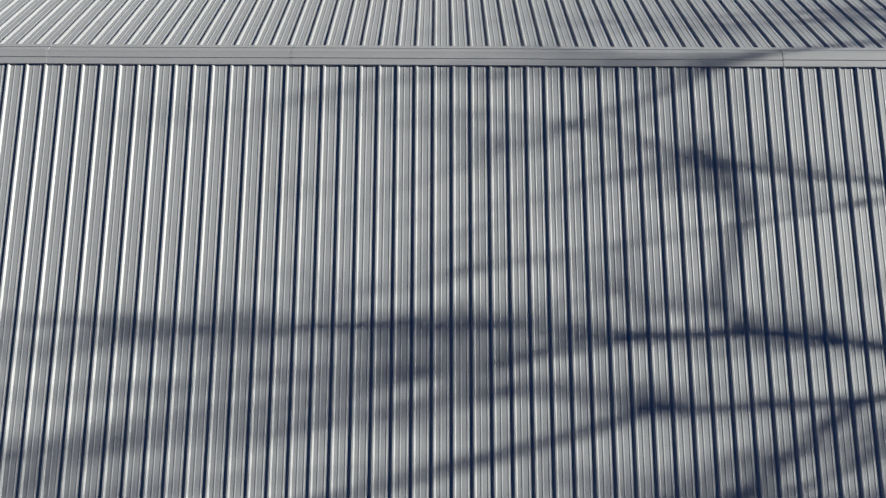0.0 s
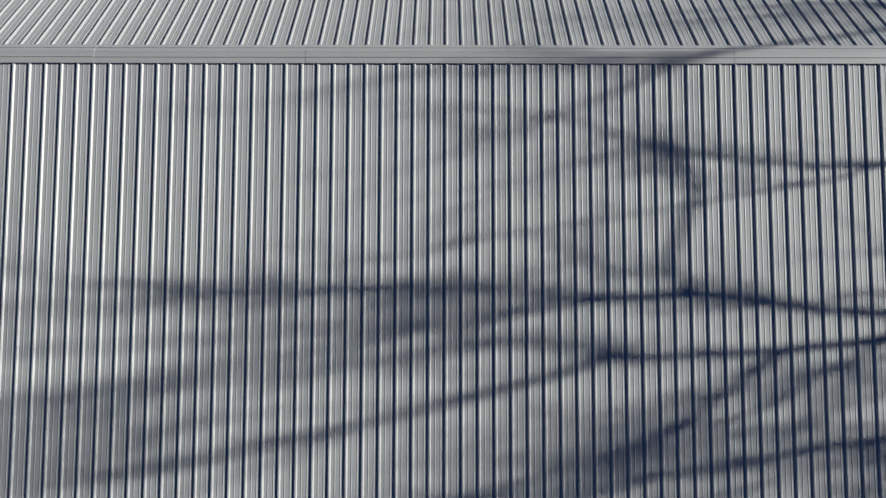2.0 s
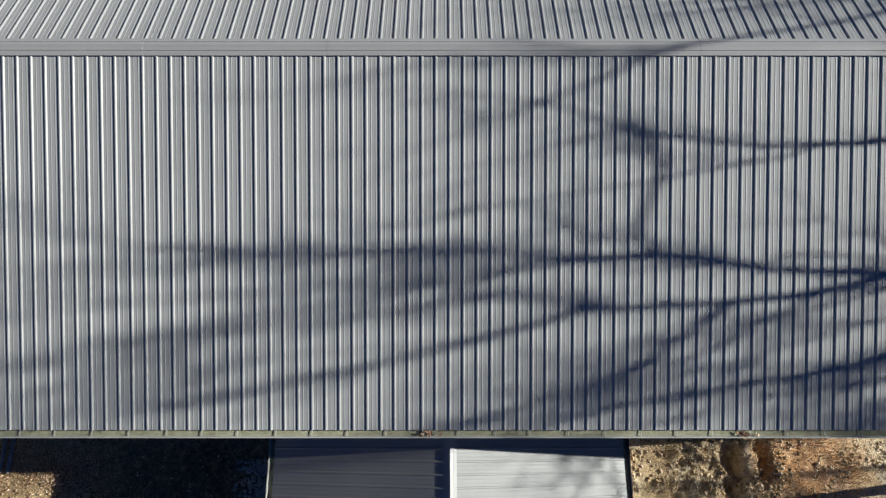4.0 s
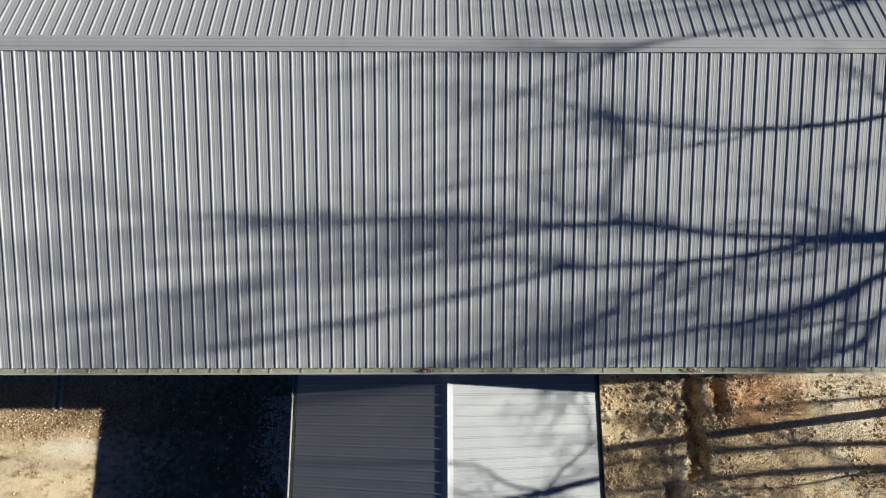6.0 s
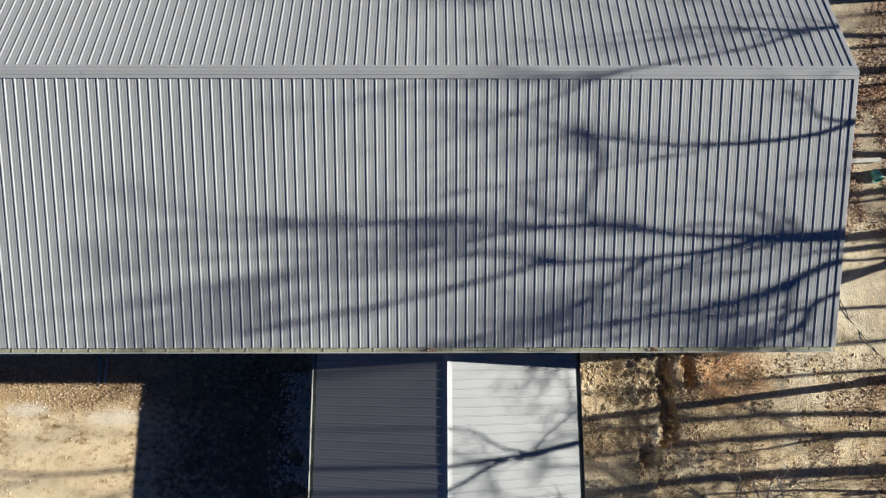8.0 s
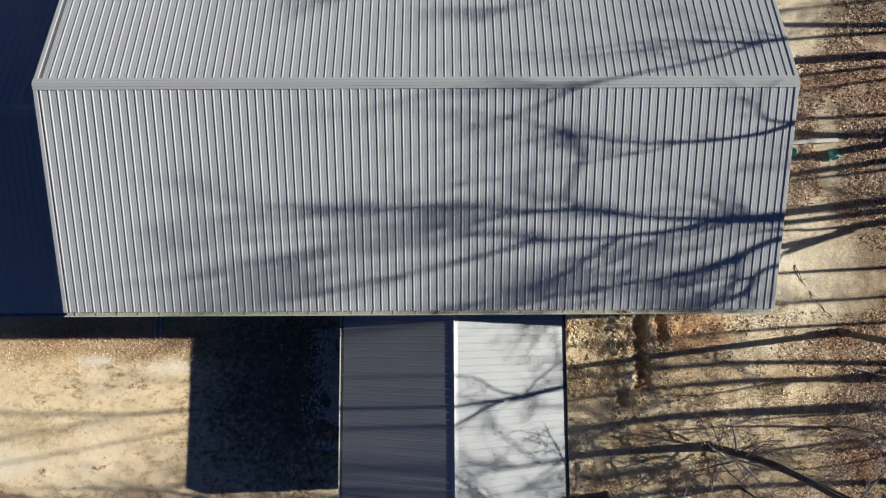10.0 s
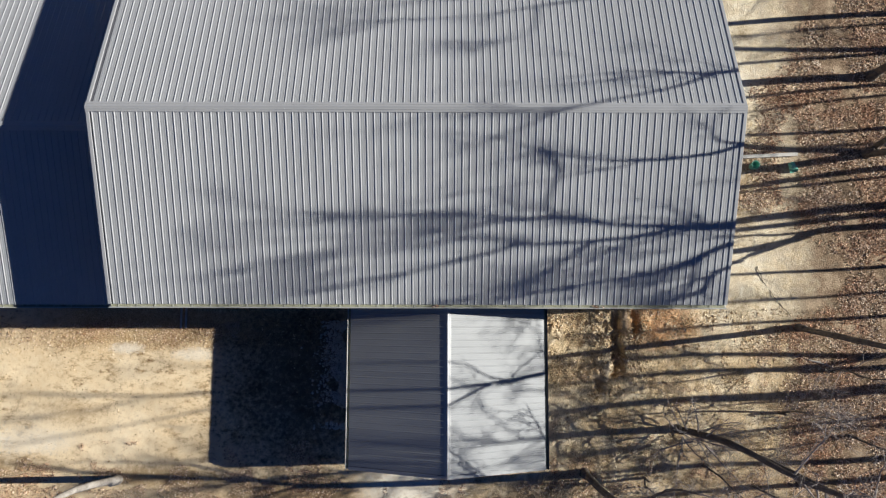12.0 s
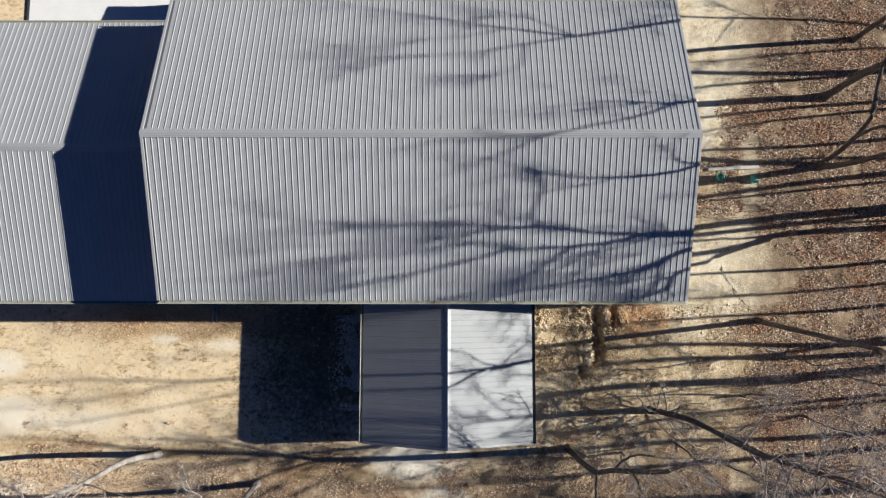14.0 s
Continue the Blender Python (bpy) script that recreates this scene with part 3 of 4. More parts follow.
def limbed_tree(base, r, trunk_pts, limbs, seed, label, twigs=5, depth=0.8, reach=1.6, fine=0.42, taper=0.6, wide=0.6):
    """A tree whose main limbs follow given (y, z) points in the upright plane through its foot; each limb also drifts towards
    or away from the light."""
    rnd = random.Random(seed)
    trunk, crown = ([], []), ([], [])
    base = Vector(base)
    flare(trunk, base, r)
    ray = Vector((2.05, 0.148, 1.0))

    def place(y, z, k):
        return Vector((base.x, y, z)) + ray * k

    line = smooth_line([base, *[place(y, z, 0) for y, z in trunk_pts]], 4)
    tube(trunk, line, r, r * taper, 9)
    drift = {}
    starts = {pts[0] for _, _, pts in limbs}
    for r0, r1, pts in limbs:
        k0 = drift.get(pts[0], 0.0)
        k1 = k0 + rnd.uniform(-depth, depth)
        ks = [k0 + (k1 - k0) * i / (len(pts) - 1) for i in range(len(pts))]
        for q, k in zip(pts, ks):
            drift.setdefault(q, k)
        line = smooth_line([place(y, z, drift[(y, z)]) for y, z in pts], 4, 0.012, rnd)
        tube(trunk, line, r0, r1, 7)
        for _ in range(max(1, round(twigs * min(1.0, r0 / 0.04)))):
            i = rnd.randint(len(line) // 4, len(line) - 2)
            d = (line[i + 1] - line[i]).normalized()
            side = Vector((rnd.uniform(-1, 1), rnd.uniform(-1, 1), rnd.uniform(-0.2, 0.8)))
            bough(crown, line[i], d + side * wide, reach * rnd.uniform(0.5, 1.35), max(0.010, r1 * fine), 1, rnd, wide)
        d = (line[-1] - line[-2]).normalized()
        tip = ([], [])
        bough(tip, line[-1], d, rnd.uniform(1.0, 1.8) * min(1.0, r1 / 0.014), max(0.006, r1 * 0.9), 1, rnd, wide)
        if pts[-1] not in starts:
            crown[1].extend(tuple(i + len(crown[0]) for i in face) for face in tip[1])
            crown[0].extend(tip[0])
    return put_tree("tree", base, trunk, crown, label)


limbed_tree((22.5, -1.47, 0), 0.19, [(-1.52, 2.5), (-1.76, 4.8), (-2.64, 12.18)], [
    (0.112, 0.098, [(-2.64, 12.18), (-2.60, 12.78), (-2.52, 13.28)]),
    (0.062, 0.054, [(-2.52, 13.28), (-2.33, 14.18), (-2.16, 14.63), (-1.98, 15.18), (-1.92, 15.78)]),
    (0.048, 0.030, [(-1.92, 15.78), (-1.84, 16.1), (-1.74, 16.48)]),
    (0.028, 0.020, [(-1.74, 16.48), (-1.55, 17.08), (-1.46, 17.98), (-1.23, 19.38)]),
    (0.043, 0.030, [(-1.98, 15.18), (-1.51, 15.58), (-0.68, 15.68), (-0.32, 15.78)]),
    (0.026, 0.009, [(-1.92, 15.78), (-1.57, 15.98), (-1.26, 16.28), (-1.02, 16.58)]),
    (0.068, 0.056, [(-2.52, 13.28), (-2.70, 13.72), (-2.76, 14.42), (-2.73, 15.28), (-2.71, 15.58)]),
    (0.061, 0.041, [(-2.71, 15.58), (-2.97, 16.08), (-3.32, 16.98), (-3.64, 17.98), (-3.75, 18.98)]),
    (0.057, 0.046, [(-2.76, 14.42), (-2.97, 14.53), (-3.54, 14.78), (-3.84, 14.98), (-4.10, 15.48)]),
    (0.032, 0.019, [(-2.70, 13.72), (-3.10, 14.08), (-3.45, 14.28), (-3.61, 14.58)]),
    (0.030, 0.022, [(-2.71, 15.58), (-2.43, 16.13), (-2.50, 16.98), (-2.60, 18.08), (-2.59, 18.98)]),
    (0.022, 0.012, [(-2.97, 16.08), (-3.08, 16.9), (-3.10, 17.8), (-3.20, 18.5)]),
    (0.022, 0.012, [(-3.32, 16.98), (-3.72, 17.3), (-3.95, 17.8), (-4.10, 18.4)]),
    (0.020, 0.010, [(-2.60, 18.08), (-2.72, 18.7), (-2.80, 19.5)]),
    (0.020, 0.010, [(-3.64, 17.98), (-3.40, 18.6), (-3.35, 19.4)]),
], 55, "very tall bare tree with a long forked crown", 5, 1.0, 1.7, 0.36)
limbed_tree((24.2, -1.49, 0), 0.12, [(-2.09, 6.89), (-2.40, 14.09)], [
    (0.026, 0.023, [(-2.40, 14.09), (-2.04, 15.49), (-1.80, 16.59), (-1.62, 17.29)]),
    (0.022, 0.023, [(-1.62, 17.29), (-1.52, 17.6), (-1.43, 17.89)]),
    (0.034, 0.012, [(-1.43, 17.89), (-1.34, 18.79), (-1.27, 19.40), (-1.20, 20.10)]),
    (0.026, 0.018, [(-1.62, 17.29), (-1.52, 17.99), (-1.48, 18.89), (-1.42, 19.99), (-1.38, 20.79)]),
    (0.036, 0.024, [(-1.80, 16.59), (-1.90, 17.69), (-1.92, 18.49), (-1.92, 19.19), (-1.93, 19.89)]),
    (0.024, 0.016, [(-1.90, 17.69), (-2.19, 18.39), (-2.34, 19.39)]),
], 46, "very tall slender bare tree with a thin crown", 3, 0.8, 1.6)
limbed_tree((23.3, -2.38, 0), 0.14, [(-2.28, 2.9), (-2.58, 3.6), (-2.80, 4.3), (-2.95, 5.2), (-3.0, 8.0), (-2.96, 12.34)], [
    (0.060, 0.028, [(-2.28, 2.9), (-2.37, 4.0), (-2.30, 5.1), (-2.52, 8.5), (-2.86, 12.4)]),
    (0.100, 0.081, [(-2.96, 12.34), (-3.18, 12.74), (-3.41, 12.94), (-3.60, 12.94)]),
    (0.075, 0.040, [(-3.60, 12.94), (-3.84, 13.44), (-3.99, 14.04), (-4.11, 14.64), (-4.33, 15.54)]),
    (0.043, 0.022, [(-3.60, 12.94), (-4.01, 12.84), (-4.46, 12.74), (-4.73, 12.84)]),
    (0.030, 0.015, [(-2.96, 12.34), (-2.89, 13.04), (-3.16, 13.44), (-3.21, 13.94)]),
    (0.033, 0.020, [(-3.84, 13.44), (-3.75, 14.04), (-3.70, 14.64)]),
], 12, "tall bare tree with a crooked side limb", 7, 0.8, 1.7, 0.36, 0.75)
limbed_tree((22.4, -2.36, 0), 0.10, [(-2.35, 2.6), (-2.77, 3.4), (-3.22, 4.2), (-3.51, 4.7), (-3.66, 7.0), (-3.85, 11.76)], [
    (0.069, 0.052, [(-3.85, 11.76), (-3.95, 12.01), (-4.19, 12.11), (-4.44, 12.06), (-4.65, 12.06)]),
    (0.039, 0.018, [(-4.65, 12.06), (-4.83, 12.26), (-4.87, 12.46)]),
    (0.034, 0.018, [(-4.65, 12.06), (-4.90, 11.86), (-5.08, 11.96)]),
    (0.025, 0.016, [(-4.19, 12.11), (-4.15, 12.66), (-4.30, 13.56), (-4.55, 14.16)]),
], 13, "slender bare tree bent at the top", 5, 0.8, 1.5, taper=0.7)
limbed_tree((18.85, 0.50, 0), 0.16, [(0.25, 1.5), (0.10, 2.8), (-0.02, 5.0), (-0.42, 11.4)], [
    (0.062, 0.044, [(-0.42, 11.4), (-0.63, 11.8), (-0.69, 12.3), (-0.67, 12.8)]),
    (0.036, 0.022, [(-0.67, 12.8), (-0.62, 13.2), (-0.41, 13.9), (-0.23, 14.3), (0.13, 14.9), (0.29, 15.2)]),
    (0.022, 0.014, [(-0.67, 12.8), (-0.82, 13.0), (-0.96, 13.7), (-1.09, 14.2), (-1.19, 14.8)]),
    (0.020, 0.007, [(-0.41, 13.9), (-0.29, 14.3), (-0.30, 14.8), (-0.61, 15.2)]),
    (0.044, 0.005, [(-0.42, 11.4), (-0.33, 11.7), (-0.22, 11.9), (-0.04, 12.0), (0.23, 12.1)]),
], 14, "bare tree with a gently bowed crown", 2, 0.4, 1.0, 0.30, 0.42)
limbed_tree((18.95, 0.66, 0), 0.12, [(0.86, 1.3), (1.22, 2.5)], [
    (0.105, 0.070, [(1.22, 2.5), (1.78, 3.6), (2.85, 4.05), (3.81, 4.4)]),
    (0.085, 0.060, [(1.22, 2.5), (1.30, 3.6), (1.16, 4.7), (1.05, 6.2)]),
    (0.060, 0.030, [(3.81, 4.4), (4.3, 5.4), (4.5, 6.8)]),
], 19, "low forked tree leaning away from its neighbour", 2, 0.1, 0.9, 0.3, 0.9)
limbed_tree((19.3, 3.95, 0), 0.18, [(3.95, 4.0), (2.9, 8.0), (2.04, 11.5)], [
    (0.068, 0.058, [(2.04, 11.5), (2.00, 11.75), (1.96, 12.0)]),
    (0.042, 0.022, [(1.96, 12.0), (1.64, 12.6), (1.43, 13.2), (1.11, 14.4), (0.94, 14.8), (0.65, 15.1), (0.32, 15.5)]),
    (0.055, 0.016, [(1.96, 12.0), (2.08, 12.5), (2.21, 13.1), (2.20, 13.7), (2.07, 14.9)]),
    (0.022, 0.014, [(2.08, 12.5), (1.92, 13.9), (1.78, 15.3)]),
    (0.030, 0.020, [(1.11, 14.4), (1.04, 14.8), (1.05, 15.9), (1.06, 16.7)]),
    (0.020, 0.012, [(2.04, 11.5), (2.30, 11.8), (2.60, 12.3)]),
], 15, "bare tree with slanting upper limbs", 3, 0.5, 1.2, taper=0.40)
limbed_tree((20.9, 6.85, 0), 0.13, [(6.86, 3.7), (6.4, 8.0), (5.35, 13.4)], [
    (0.055, 0.022, [(5.35, 13.4), (5.69, 14.1), (5.94, 14.6), (6.26, 15.2), (6.70, 15.9), (7.34, 17.0)]),
    (0.040, 0.020, [(5.35, 13.4), (5.13, 14.5), (4.89, 15.5), (4.85, 16.4), (4.82, 17.3)]),
    (0.034, 0.016, [(5.35, 13.4), (5.66, 13.6), (6.10, 13.8), (6.43, 14.0), (6.78, 14.5)]),
    (0.026, 0.016, [(5.13, 14.5), (4.21, 14.9), (3.85, 15.4), (3.78, 15.8)]),
    (0.026, 0.016, [(5.94, 14.6), (5.62, 15.6), (5.58, 16.5), (5.38, 17.5)]),
], 16, "bare tree with a broad fan of upper limbs", 6, 0.5, taper=0.45)

# standing in view
limbed_tree((15.55, -6.85, 0), 0.125, [(-7.3, 4.5), (-7.69, 8.4)], [
    (0.085, 0.07, [(-7.69, 8.4), (-7.80, 9.4), (-7.81, 10)]),
    (0.055, 0.04, [(-7.81, 10), (-7.83, 11.2), (-7.76, 13), (-7.40, 15), (-7.23, 17)]),
    (0.05, 0.03, [(-7.81, 10), (-8.02, 10.6), (-8.34, 11.3), (-8.76, 13), (-9.20, 15)]),
    (0.03, 0.02, [(-7.80, 9.4), (-7.50, 9.2), (-6.89, 8.4)]),
    (0.035, 0.015, [(-7.80, 9.4), (-7.52, 10.2), (-7.03, 10.9), (-6.66, 12.5)]),
    (0.035, 0.02, [(-7.76, 13), (-8.19, 14.5), (-8.42, 16.2)]),
], 21, "slender bare tree at the edge of the clay", 3, 0.5, 1.6)
wild_tree((10.4, -10.95, 0), 13.0, 0.14, 22, (3.0, -0.1), 0.42, 0.33, 2, "bare tree with a wide tangle of grey twigs", boughs=19, shoots=20)
limbed_tree((6.6, -12.72, 0), 0.15, [(-12.70, 1.4), (-12.64, 3.2), (-12.44, 5.5)], [
    (0.10, 0.085, [(-12.44, 5.5), (-12.07, 6.5), (-11.81, 7.7), (-11.46, 9.1)]),
    (0.085, 0.045, [(-11.46, 9.1), (-11.24, 9.9), (-10.93, 10.7), (-10.70, 11.3)]),
    (0.060, 0.040, [(-12.44, 5.5), (-12.66, 6.2), (-13.09, 7.1), (-13.36, 8.2)]),
    (0.050, 0.025, [(-12.07, 6.5), (-11.52, 7.3), (-11.15, 8.2), (-10.95, 9.3)]),
    (0.045, 0.020, [(-11.81, 7.7), (-11.75, 9.0), (-11.95, 10.4)]),
], 23, "bare forked tree behind the annex", 5, 0.5, 1.3, 0.36, 0.75)
wild_tree((-12.3, -13.0, 0), 11.0, 0.15, 24, (-0.6, -0.4), 0.45, 0.25, 1, "bare tree with a pale sunlit trunk", M_PALE)
wild_tree((-7.7, -14.3, 0), 11.0, 0.13, 25, (-0.3, -0.5), 0.45, 0.25, 1, "bare tree with a pale trunk beside the sand", M_PALE)
# thin saplings among the leaves
for n, (x, y, h) in enumerate([(16.6, -8.6, 6.0), (13.4, -13.2, 5.5), (17.4, -11.2, 7.0), (19.4, -9.4, 7.0), (14.6, -10.3, 5.0), (11.4, -12.4, 4.5), (9.0, -12.9, 4.0)]):
    wild_tree((x, y, 0), h, 0.045, 60 + n, (0.2, -0.1), 0.12, 0.55, 1, "thin bare sapling with grey twigs", boughs=7)

# the wood farther off, towards the sun
wood_a = wild_tree((25.5, -7.66, 0), 14.0, 0.155, 31, first=0.5, label="bare tree in the wood")
wood_a.matrix_basis = pose(25.5, -7.66, 0, 0, 0, 204)
wood_b = wild_tree((25.5, 3.9, 0), 12.0, 0.105, 32, first=0.5, label="slim bare tree in the wood")
wood_c = wild_tree((24.0, -8.75, 0), 15.0, 0.25, 33, (0, -0.75), 0.5, label="stout bare tree in the wood")
wild_tree((25.0, 7.2, 0), 12.0, 0.085, 34, (0, 3.4), label="slim bare tree leaning among the others")
wild_tree((24.0, -0.02, 0), 12.0, 0.075, 35, (0, -1.9), 0.5, label="slim bare tree leaning among the others")
WOOD = [(wood_b, 24.0, 2.04, 178), (wood_a, 25.0, 0.5, 75), (wood_a, 25.5, 5.4, 220), (wood_b, 25.0, -3.66, 146), (wood_b, 25.0, -5.70, 146), (wood_a, 25.0, -8.07, 175),
        (wood_b, 25.0, -9.85, 56), (wood_a, 24.0, -11.69, 160), (wood_a, 24.5, -12.3, 129), (wood_b, 23.0, -14.2, 160),
        (wood_b, 26.0, 5.7, 115), (wood_b, 30.5, 12.5, 10), (wood_a, 20.5, -16.0, 45), (wood_b, 24.5, 11.5, 190), (wood_a, 22.5, -17.5, 270), (wood_c, 33.0, -13.5, 220),
        (wood_b, 29.5, 4.1, 60), (wood_b, 31.5, 7.3, 140), (wood_a, 32.5, 1.2, 205), (wood_b, 33.5, -1.6, 285), (wood_b, 30.0, -4.7, 330), (wood_a, 31.0, -6.6, 25),
        (wood_b, 33.0, 10.2, 300), (wood_b, 29.0, 14.3, 120), (wood_a, 34.5, -8.8, 65)]
for src, x, y, turn in WOOD:
    copy_thing(src, pose(x, y, 0, 0, 0, turn))


# ---- litter and clods ----
def scatter_leaves(count, seed):
    rnd = np.random.RandomState(seed)
    x = rnd.uniform(11.0, 26.0, count)
    y = rnd.uniform(-18.5, 12.0, count)
    keep = np.array([a + 2.6 * noise.noise(Vector((a * 0.35, b * 0.35, 9.0))) + 1.5 * noise.noise(Vector((a * 1.1, b * 1.1, 2.0)))
                     - 5.5 * math.exp(-((a - 14.5) / 4.2) ** 2 - ((b + 4.6) / 1.7) ** 2)
                     + 2.0 * math.exp(-(((b + 0.2) / 3.0) ** 2)) - 2.2 * max(0.0, min(1.0, (b - 3.5) / 1.5)) > 14.3 + r * 2.0
                     and noise.noise(Vector((a * 0.8, b * 0.8, 6.0))) + 0.6 * noise.noise(Vector((a * 2.5, b * 2.5, 7.0))) > -0.50 + 0.8 * q
                     for a, b, r, q in zip(x, y, rnd.rand(count), rnd.rand(count))])
    x, y = x[keep], y[keep]
    n2 = count // 3
    x2, y2 = rnd.uniform(-27.0, 14.0, n2), rnd.uniform(-18.5, -11.5, n2)
    k2 = np.array([0.8 * noise.noise(Vector((a * 0.5, b * 0.5, 4.0))) + 0.6 * noise.noise(Vector((a * 1.7, b * 1.7, 8.0))) + (-12.4 - b) * 0.25 - 0.6 * math.exp(-((a + 0.4) / 2.2) ** 2) > 0.15 for a, b in zip(x2, y2)])
    n3 = 6500
    x3 = rnd.uniform(-17.5, -7.6, n3)
    y3 = -6.75 - np.abs(rnd.normal(0, 0.42, n3)) - 0.12 * np.sin(x3 * 1.1)
    k3 = np.array([noise.noise(Vector((a * 0.6, b * 1.2, 14.0))) + 0.5 * noise.noise(Vector((a * 2.6, b * 2.6, 15.0))) > -0.75 + q for a, b, q in zip(x3, y3, rnd.rand(n3))])
    # drifts caught among the clods
    n4 = 38000
    x4, y4 = rnd.uniform(4.8, 15.0, n4), rnd.uniform(-14.5, -6.2, n4)
    k4 = np.array([noise.noise(Vector((a * 0.7, b * 0.9, 44.0))) + 0.8 * noise.noise(Vector((a * 2.3, b * 2.3, 45.0))) > 0.30 + 0.5 * q for a, b, q in zip(x4, y4, rnd.rand(n4))])
    x, y = np.r_[x, x2[k2], x4[k4], x3[k3]], np.r_[y, y2[k2], y4[k4], y3[k3]]
    n = len(x)
    size = rnd.uniform(0.015, 0.038, n)
    size[-int(k3.sum()):] *= 0.62
    size[-int(k3.sum() + k4.sum() + k2.sum()):-int(k3.sum())] *= 0.75
    ang = rnd.uniform(0, 2 * np.pi, n)
    c, s = np.cos(ang), np.sin(ang)
    tilt = rnd.uniform(-0.9, 0.9, (n, 2))
    z0 = np.array([ground_height(a, b) for a, b in zip(x, y)]) + rnd.uniform(0.02, 0.06, n)
    shape = [(-1.3, 0.0, 0.0), (-0.3, -0.75, 0.35), (1.0, 0.0, 0.05), (-0.3, 0.75, 0.35)]
    v = np.zeros((n, 4, 3))
    for k, (a, b, h) in enumerate(shape):
        v[:, k, 0] = x + size * (a * c - b * s)
        v[:, k, 1] = y + size * (a * s + b * c)
        v[:, k, 2] = z0 + size * (h * rnd.uniform(0.2, 1.4, n) + a * tilt[:, 0] + b * tilt[:, 1])
    idx = np.arange(n * 4).reshape(n, 4)
    f = np.concatenate([idx[:, [0, 1, 2]], idx[:, [0, 2, 3]]])
    return mesh_of("leaf_litter", v.reshape(-1, 3).tolist(), [tuple(q) for q in f.tolist()], M_LEAF)


tagged(new("leaf_litter", scatter_leaves(430000, 5)), "deep brown and tan fallen leaves on the ground", "leaves", kind="stuff")


def scatter_clods(name, spots, sizes, seed, mat=None):
    rnd = random.Random(seed)
    shape = [(1, 0, 0), (0, 1, 0), (-1, 0, 0), (0, -1, 0), (0, 0, 0.8), (0, 0, -0.5)]
    tri = [(0, 1, 4), (1, 2, 4), (2, 3, 4), (3, 0, 4), (1, 0, 5), (2, 1, 5), (3, 2, 5), (0, 3, 5)]
    v, f = [], []
    for x, y in spots:
        r = sizes(rnd)
        w = rnd.uniform(0, 6.28)
        c, s = math.cos(w), math.sin(w)
        z = ground_height(x, y) + r * 0.15
        n0 = len(v)
        for a, b, h in shape:
            a, b, h = a * rnd.uniform(0.6, 1.3), b * rnd.uniform(0.6, 1.3), h * rnd.uniform(0.6, 1.1)
            v.append((x + r * (a * c - b * s), y + r * (a * s + b * c), z + r * h))
        f += [tuple(n0 + i for i in t) for t in tri]
    return new(name, mesh_of(name, v, f, mat or M_CLOD))


rnd = random.Random(8)
spots = []
while len(spots) < 9000:
    x, y = rnd.uniform(4.8, 15.0), rnd.uniform(-13.5, -6.05)
    near = math.exp(-((y + 6.6) / 2.4) ** 2) * (1.3 if x < 9.2 else 0.25) + 0.15
    if rnd.random() < near * (0.25 + 1.9 * noise.noise(Vector((x * 1.3, y * 1.3, 0.0)))):
        spots.append((x, y))
for _ in range(1500):
    x, y = rnd.uniform(4.8, 9.6), -6.1 - abs(rnd.gauss(0, 1.1))
    spots.append((x, y))
tagged(scatter_clods("clay_clods", spots, lambda q: 0.010 + 0.060 * q.random() ** 6, 9), "tan clay clods and stones thrown up beside the wall", "clods", kind="stuff")
spots = []
while len(spots) < 3400:
    x, y = rnd.uniform(-22, -2.7), rnd.uniform(-13.4, -6.1)
    if rnd.random() < 0.25 + 0.9 * max(0.0, noise.noise(Vector((x * 0.7, y * 0.7, 31.0)))) + 0.5 * max(0.0, noise.noise(Vector((x * 2.2, y * 2.2, 33.0)))):
        spots.append((x, y))
spots += [(rnd.gauss(-12, 4.5), rnd.gauss(-7.25, 0.3)) for _ in range(1500)]
tagged(scatter_clods("loose_gravel", spots, lambda q: 0.007 + 0.036 * q.random() ** 4, 10), "loose gravel and small clods on the sand", "gravel", kind="stuff")
spots = []
while len(spots) < 4200:
    x, y = -2.7 - abs(rnd.gauss(0, 0.62)), rnd.uniform(-11.0, -6.6)
    if noise.noise(Vector((x * 1.2, y * 1.2, 21.0))) > -0.15:
        spots.append((x, y))
tagged(scatter_clods("pale_gravel", spots, lambda q: 0.018 + 0.055 * q.random() ** 2.5, 17, M_ROCK), "pale crushed gravel along the annex wall", "gravel", kind="stuff")


def scatter_straw(count, seed):
    """Flattened dead grass and bits of stem on the clay."""
    rnd = random.Random(seed)
    v, f = [], []
    while len(v) < count * 4:
        x, y = rnd.uniform(4.8, 17.0), rnd.uniform(-15.0, -6.1)
        if rnd.random() > 0.5 + 0.9 * noise.noise(Vector((x * 0.8, y * 0.8, 12.0))):
            continue
        a = rnd.gauss(1.4, 0.6)
        tuft = noise.noise(Vector((x * 1.6, y * 1.6, 18.0))) > 0.22
        ln, wd = rnd.uniform(0.03, 0.10), rnd.uniform(0.004, 0.011)
        dx, dy = math.cos(a) * ln, math.sin(a) * ln
        px, py = -math.sin(a) * wd, math.cos(a) * wd
        z = ground_height(x, y) + 0.006
        up = rnd.uniform(0.05, 0.20) if tuft else rnd.uniform(0.0, 0.06)
        n0 = len(v)
        v += [(x - px, y - py, z), (x + px, y + py, z), (x + dx + px * 0.3, y + dy + py * 0.3, z + up), (x + dx - px * 0.3, y + dy - py * 0.3, z + up)]
        f.append((n0, n0 + 1, n0 + 2, n0 + 3))
    return mesh_of("dead_grass", v, f, M_STRAW)


tagged(new("dead_grass", scatter_straw(36000, 14)), "flattened dead grass and stems on the clay", "grass", kind="stuff")


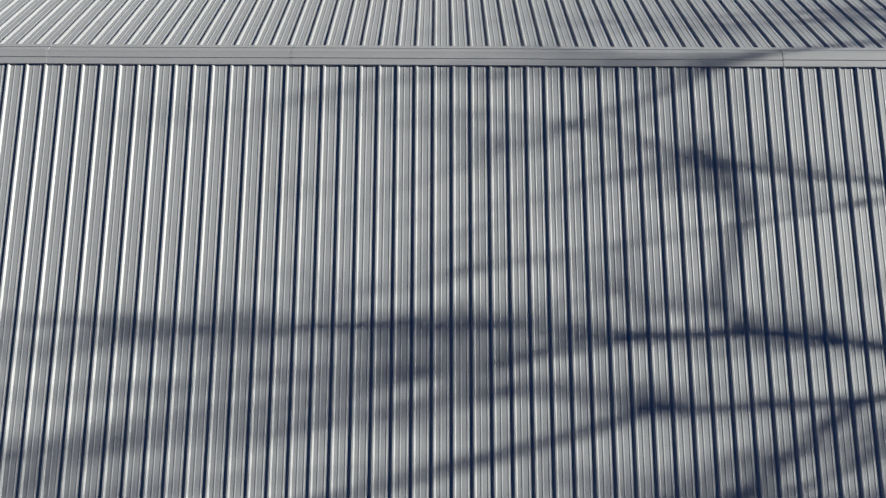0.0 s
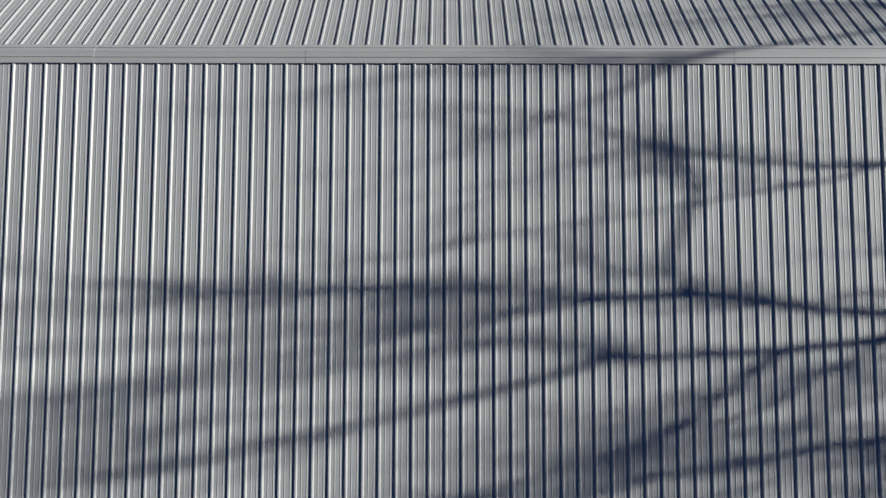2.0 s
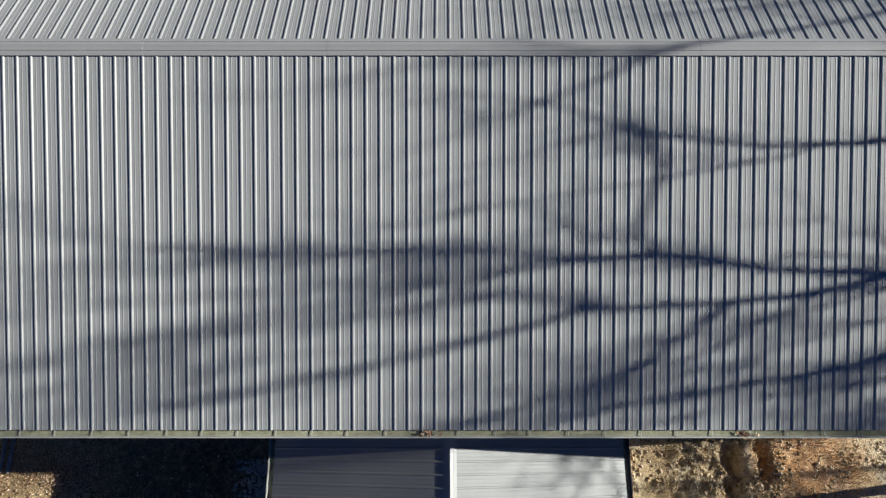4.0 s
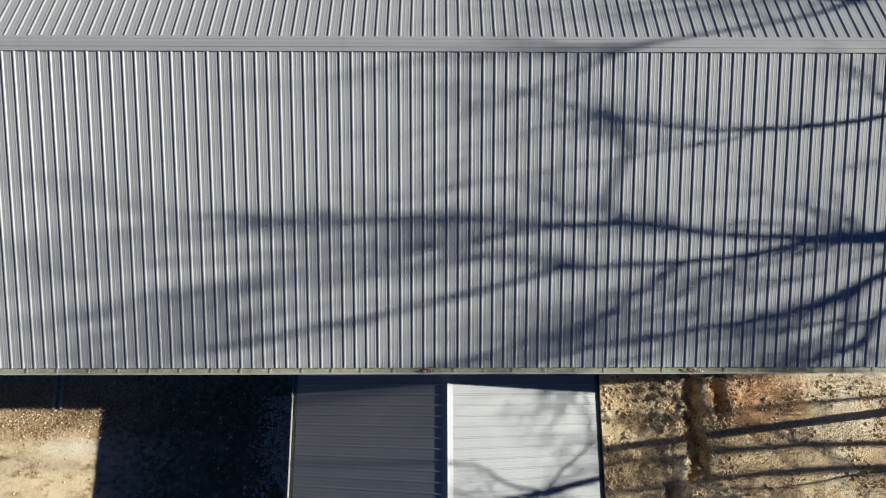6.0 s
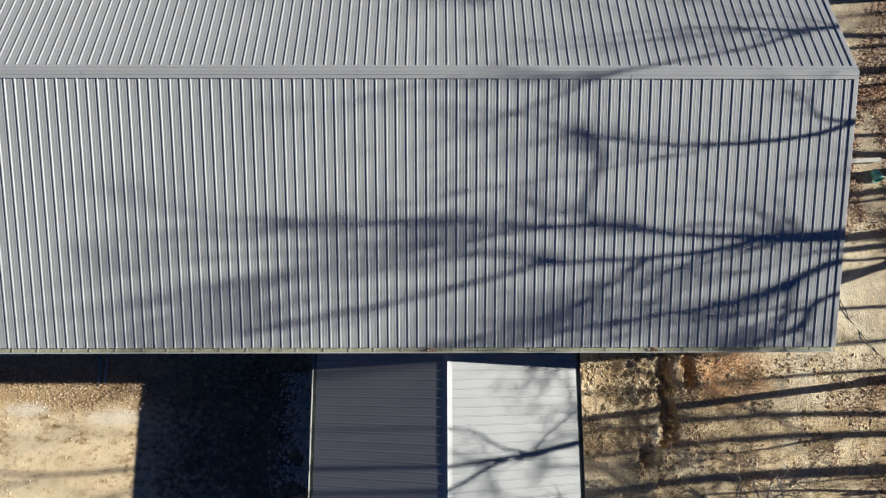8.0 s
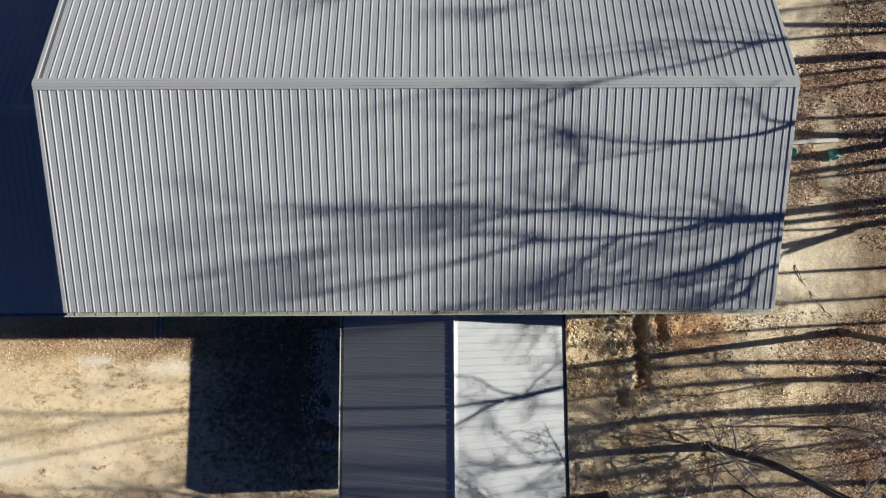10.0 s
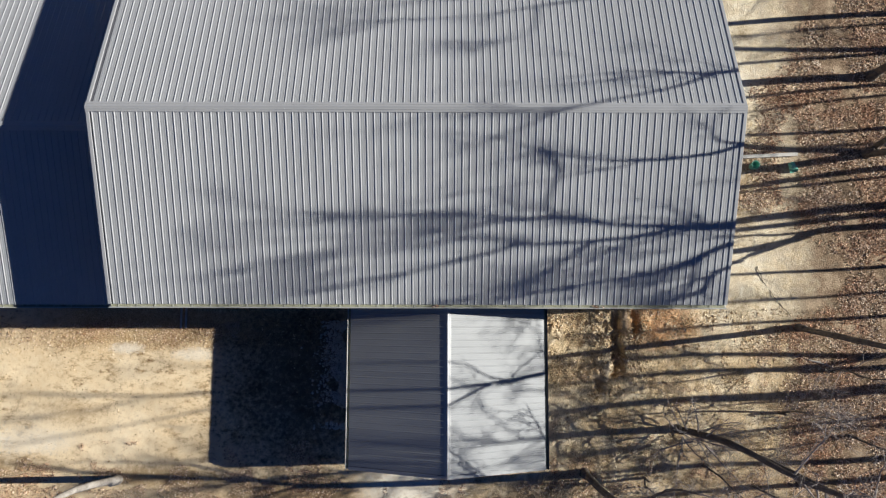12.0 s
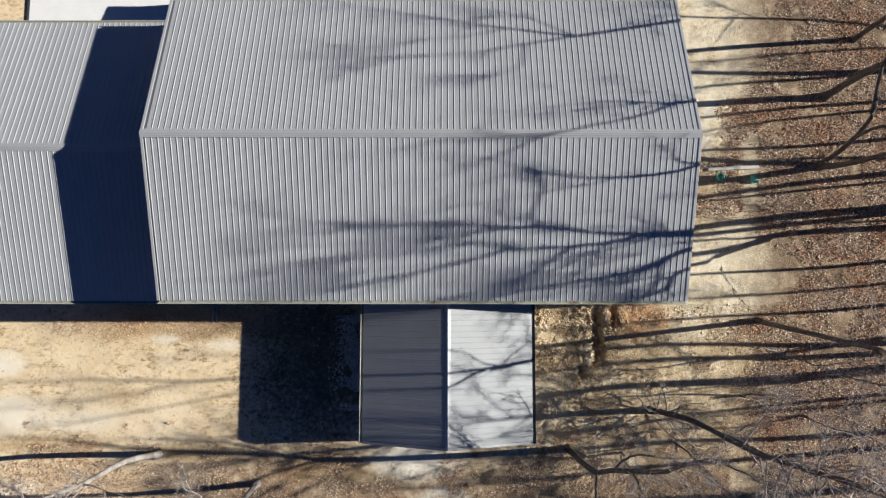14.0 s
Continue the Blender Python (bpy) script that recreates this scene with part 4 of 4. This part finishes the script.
# ---- small things ----
def bucket(base, tilt, turn):
    thing = tagged(new("bucket"), "green plastic bucket lying among dry leaves", "bucket")
    thing.matrix_basis = pose(*base, tilt, 0, turn)
    outer = [(0.13, 0.0), (0.15, 0.18), (0.165, 0.34), (0.178, 0.345), (0.178, 0.365), (0.160, 0.365), (0.145, 0.19), (0.124, 0.02)]
    n, verts, faces = 20, [], []
    for r, z in outer:
        verts += [(r * math.cos(2 * math.pi * k / n), r * math.sin(2 * math.pi * k / n), z) for k in range(n)]
    for j in range(len(outer) - 1):
        faces += [(j * n + k, j * n + (k + 1) % n, (j + 1) * n + (k + 1) % n, (j + 1) * n + k) for k in range(n)]
    faces += [tuple(range(n))[::-1], tuple(range((len(outer) - 1) * n, len(outer) * n))]
    child("body", mesh_of("body", verts, faces, M_GREEN, True), thing)
    acc = ([], [])
    tube(acc, [(0.18 * math.cos(a), 0.06 * math.sin(a), 0.34 - 0.10 * math.sin(a)) for a in np.linspace(0, math.pi, 9)], 0.005, 0.005, 5)
    child("handle", mesh_of("handle", *acc, M_PIPE), thing)
    return thing


bucket((15.6, 0.08, 0.06), 75, 10)
bucket((13.95, -0.05, 0.0), 0, 80)


def fallen_branch(pts, r, seed, mat, label):
    """A crooked dead limb lying on the ground, with a few broken side twigs."""
    rnd = random.Random(seed)
    thing = tagged(new("fallen_branch"), label, "branch")
    thing.location = (*pts[0], 0)
    low = [Vector((x - pts[0][0], y - pts[0][1], ground_height(x, y) + r * 0.9)) for x, y in pts]
    line = smooth_line(low, 4, r * 2.0, rnd)
    acc, twigs = ([], []), ([], [])
    tube(acc, line, r, r * 0.4, 7)
    for k in range(7):
        i = rnd.randint(2, len(line) - 2)
        d = Vector((rnd.uniform(-1, 1), rnd.uniform(-1, 1), rnd.uniform(0.0, 0.35))).normalized()
        e = line[i] + d * rnd.uniform(0.15, 0.5)
        tube(twigs, [line[i], line[i].lerp(e, 0.5) + Vector((0, 0, 0.02)), e], r * 0.4, r * 0.15, 4)
    child("limb", mesh_of("limb", *acc, mat, True), thing)
    child("twigs", mesh_of("twigs", *twigs, mat, True), thing)


fallen_branch([(14.0, -4.3), (14.2, -4.9), (14.6, -5.55), (15.15, -6.2), (15.6, -6.65)], 0.017, 91, M_BARK, "thin dark crooked fallen branch lying on pale clay")
fallen_branch([(15.9, -8.15), (16.7, -8.45), (17.6, -8.65)], 0.04, 92, M_PALE, "pale barkless fallen branch among dry leaves")
board = tagged(part("plank", box_bm(-1.2, 1.2, -0.075, 0.075, 0.0, 0.04, 0.005), M_BOARD), "pale weathered plank lying on the ground", "plank")
board.matrix_basis = pose(14.7, 0.42, 0.04, 0, 0, 3)
for x in (-10.0, -9.80):
    acc = ([], [])
    tube(acc, [(0, -0.45, 0), (0, 0.5, 0)], 0.04, 0.04, 10)
    p = tagged(new("drain_pipe", mesh_of("drain_pipe", *acc, M_PIPE, True)), "short grey pipe running out from the wall along the ground", "pipe")
    p.location = (x, -6.48, 0.03)


def leaf_clump(x, y, z, seed):
    """A handful of dead leaves and twigs caught on the gutter's edge."""
    rnd = random.Random(seed)
    thing = tagged(new("leaf_clump"), "clump of dead leaves and twigs caught in the gutter", "leaves", "gutter clumps")
    thing.location = (x, y, z)
    v, f = [], []
    for _ in range(16):
        c = Vector((rnd.gauss(0, 0.07), rnd.gauss(0, 0.03), rnd.uniform(0.0, 0.05)))
        a = Vector((rnd.uniform(-1, 1), rnd.uniform(-1, 1), rnd.uniform(-0.4, 0.4))).normalized() * 0.045
        b = a.cross(Vector((0, 0, 1))).normalized() * 0.022
        n0 = len(v)
        v += [c - a, c - b + Vector((0, 0, 0.01)), c + a, c + b + Vector((0, 0, 0.01))]
        f += [(n0, n0 + 1, n0 + 2), (n0, n0 + 2, n0 + 3)]
    child("leaves", mesh_of("leaves", v, f, M_LEAF), thing)
    acc = ([], [])
    for _ in range(4):
        p = Vector((rnd.gauss(0, 0.05), rnd.gauss(0, 0.02), 0.02))
        d = Vector((rnd.uniform(-1, 1), rnd.uniform(-0.5, 0.8), rnd.uniform(0, 0.25)))
        tube(acc, [p, p + d * 0.09, p + d * 0.17 + Vector((0.01, 0.02, 0))], 0.004, 0.002, 4)
    child("twigs", mesh_of("twigs", *acc, M_TWIG), thing)


for n, x in enumerate((0.62, 5.9)):
    leaf_clump(x, -HALF - 0.06, EAVE - 0.055, 80 + n)
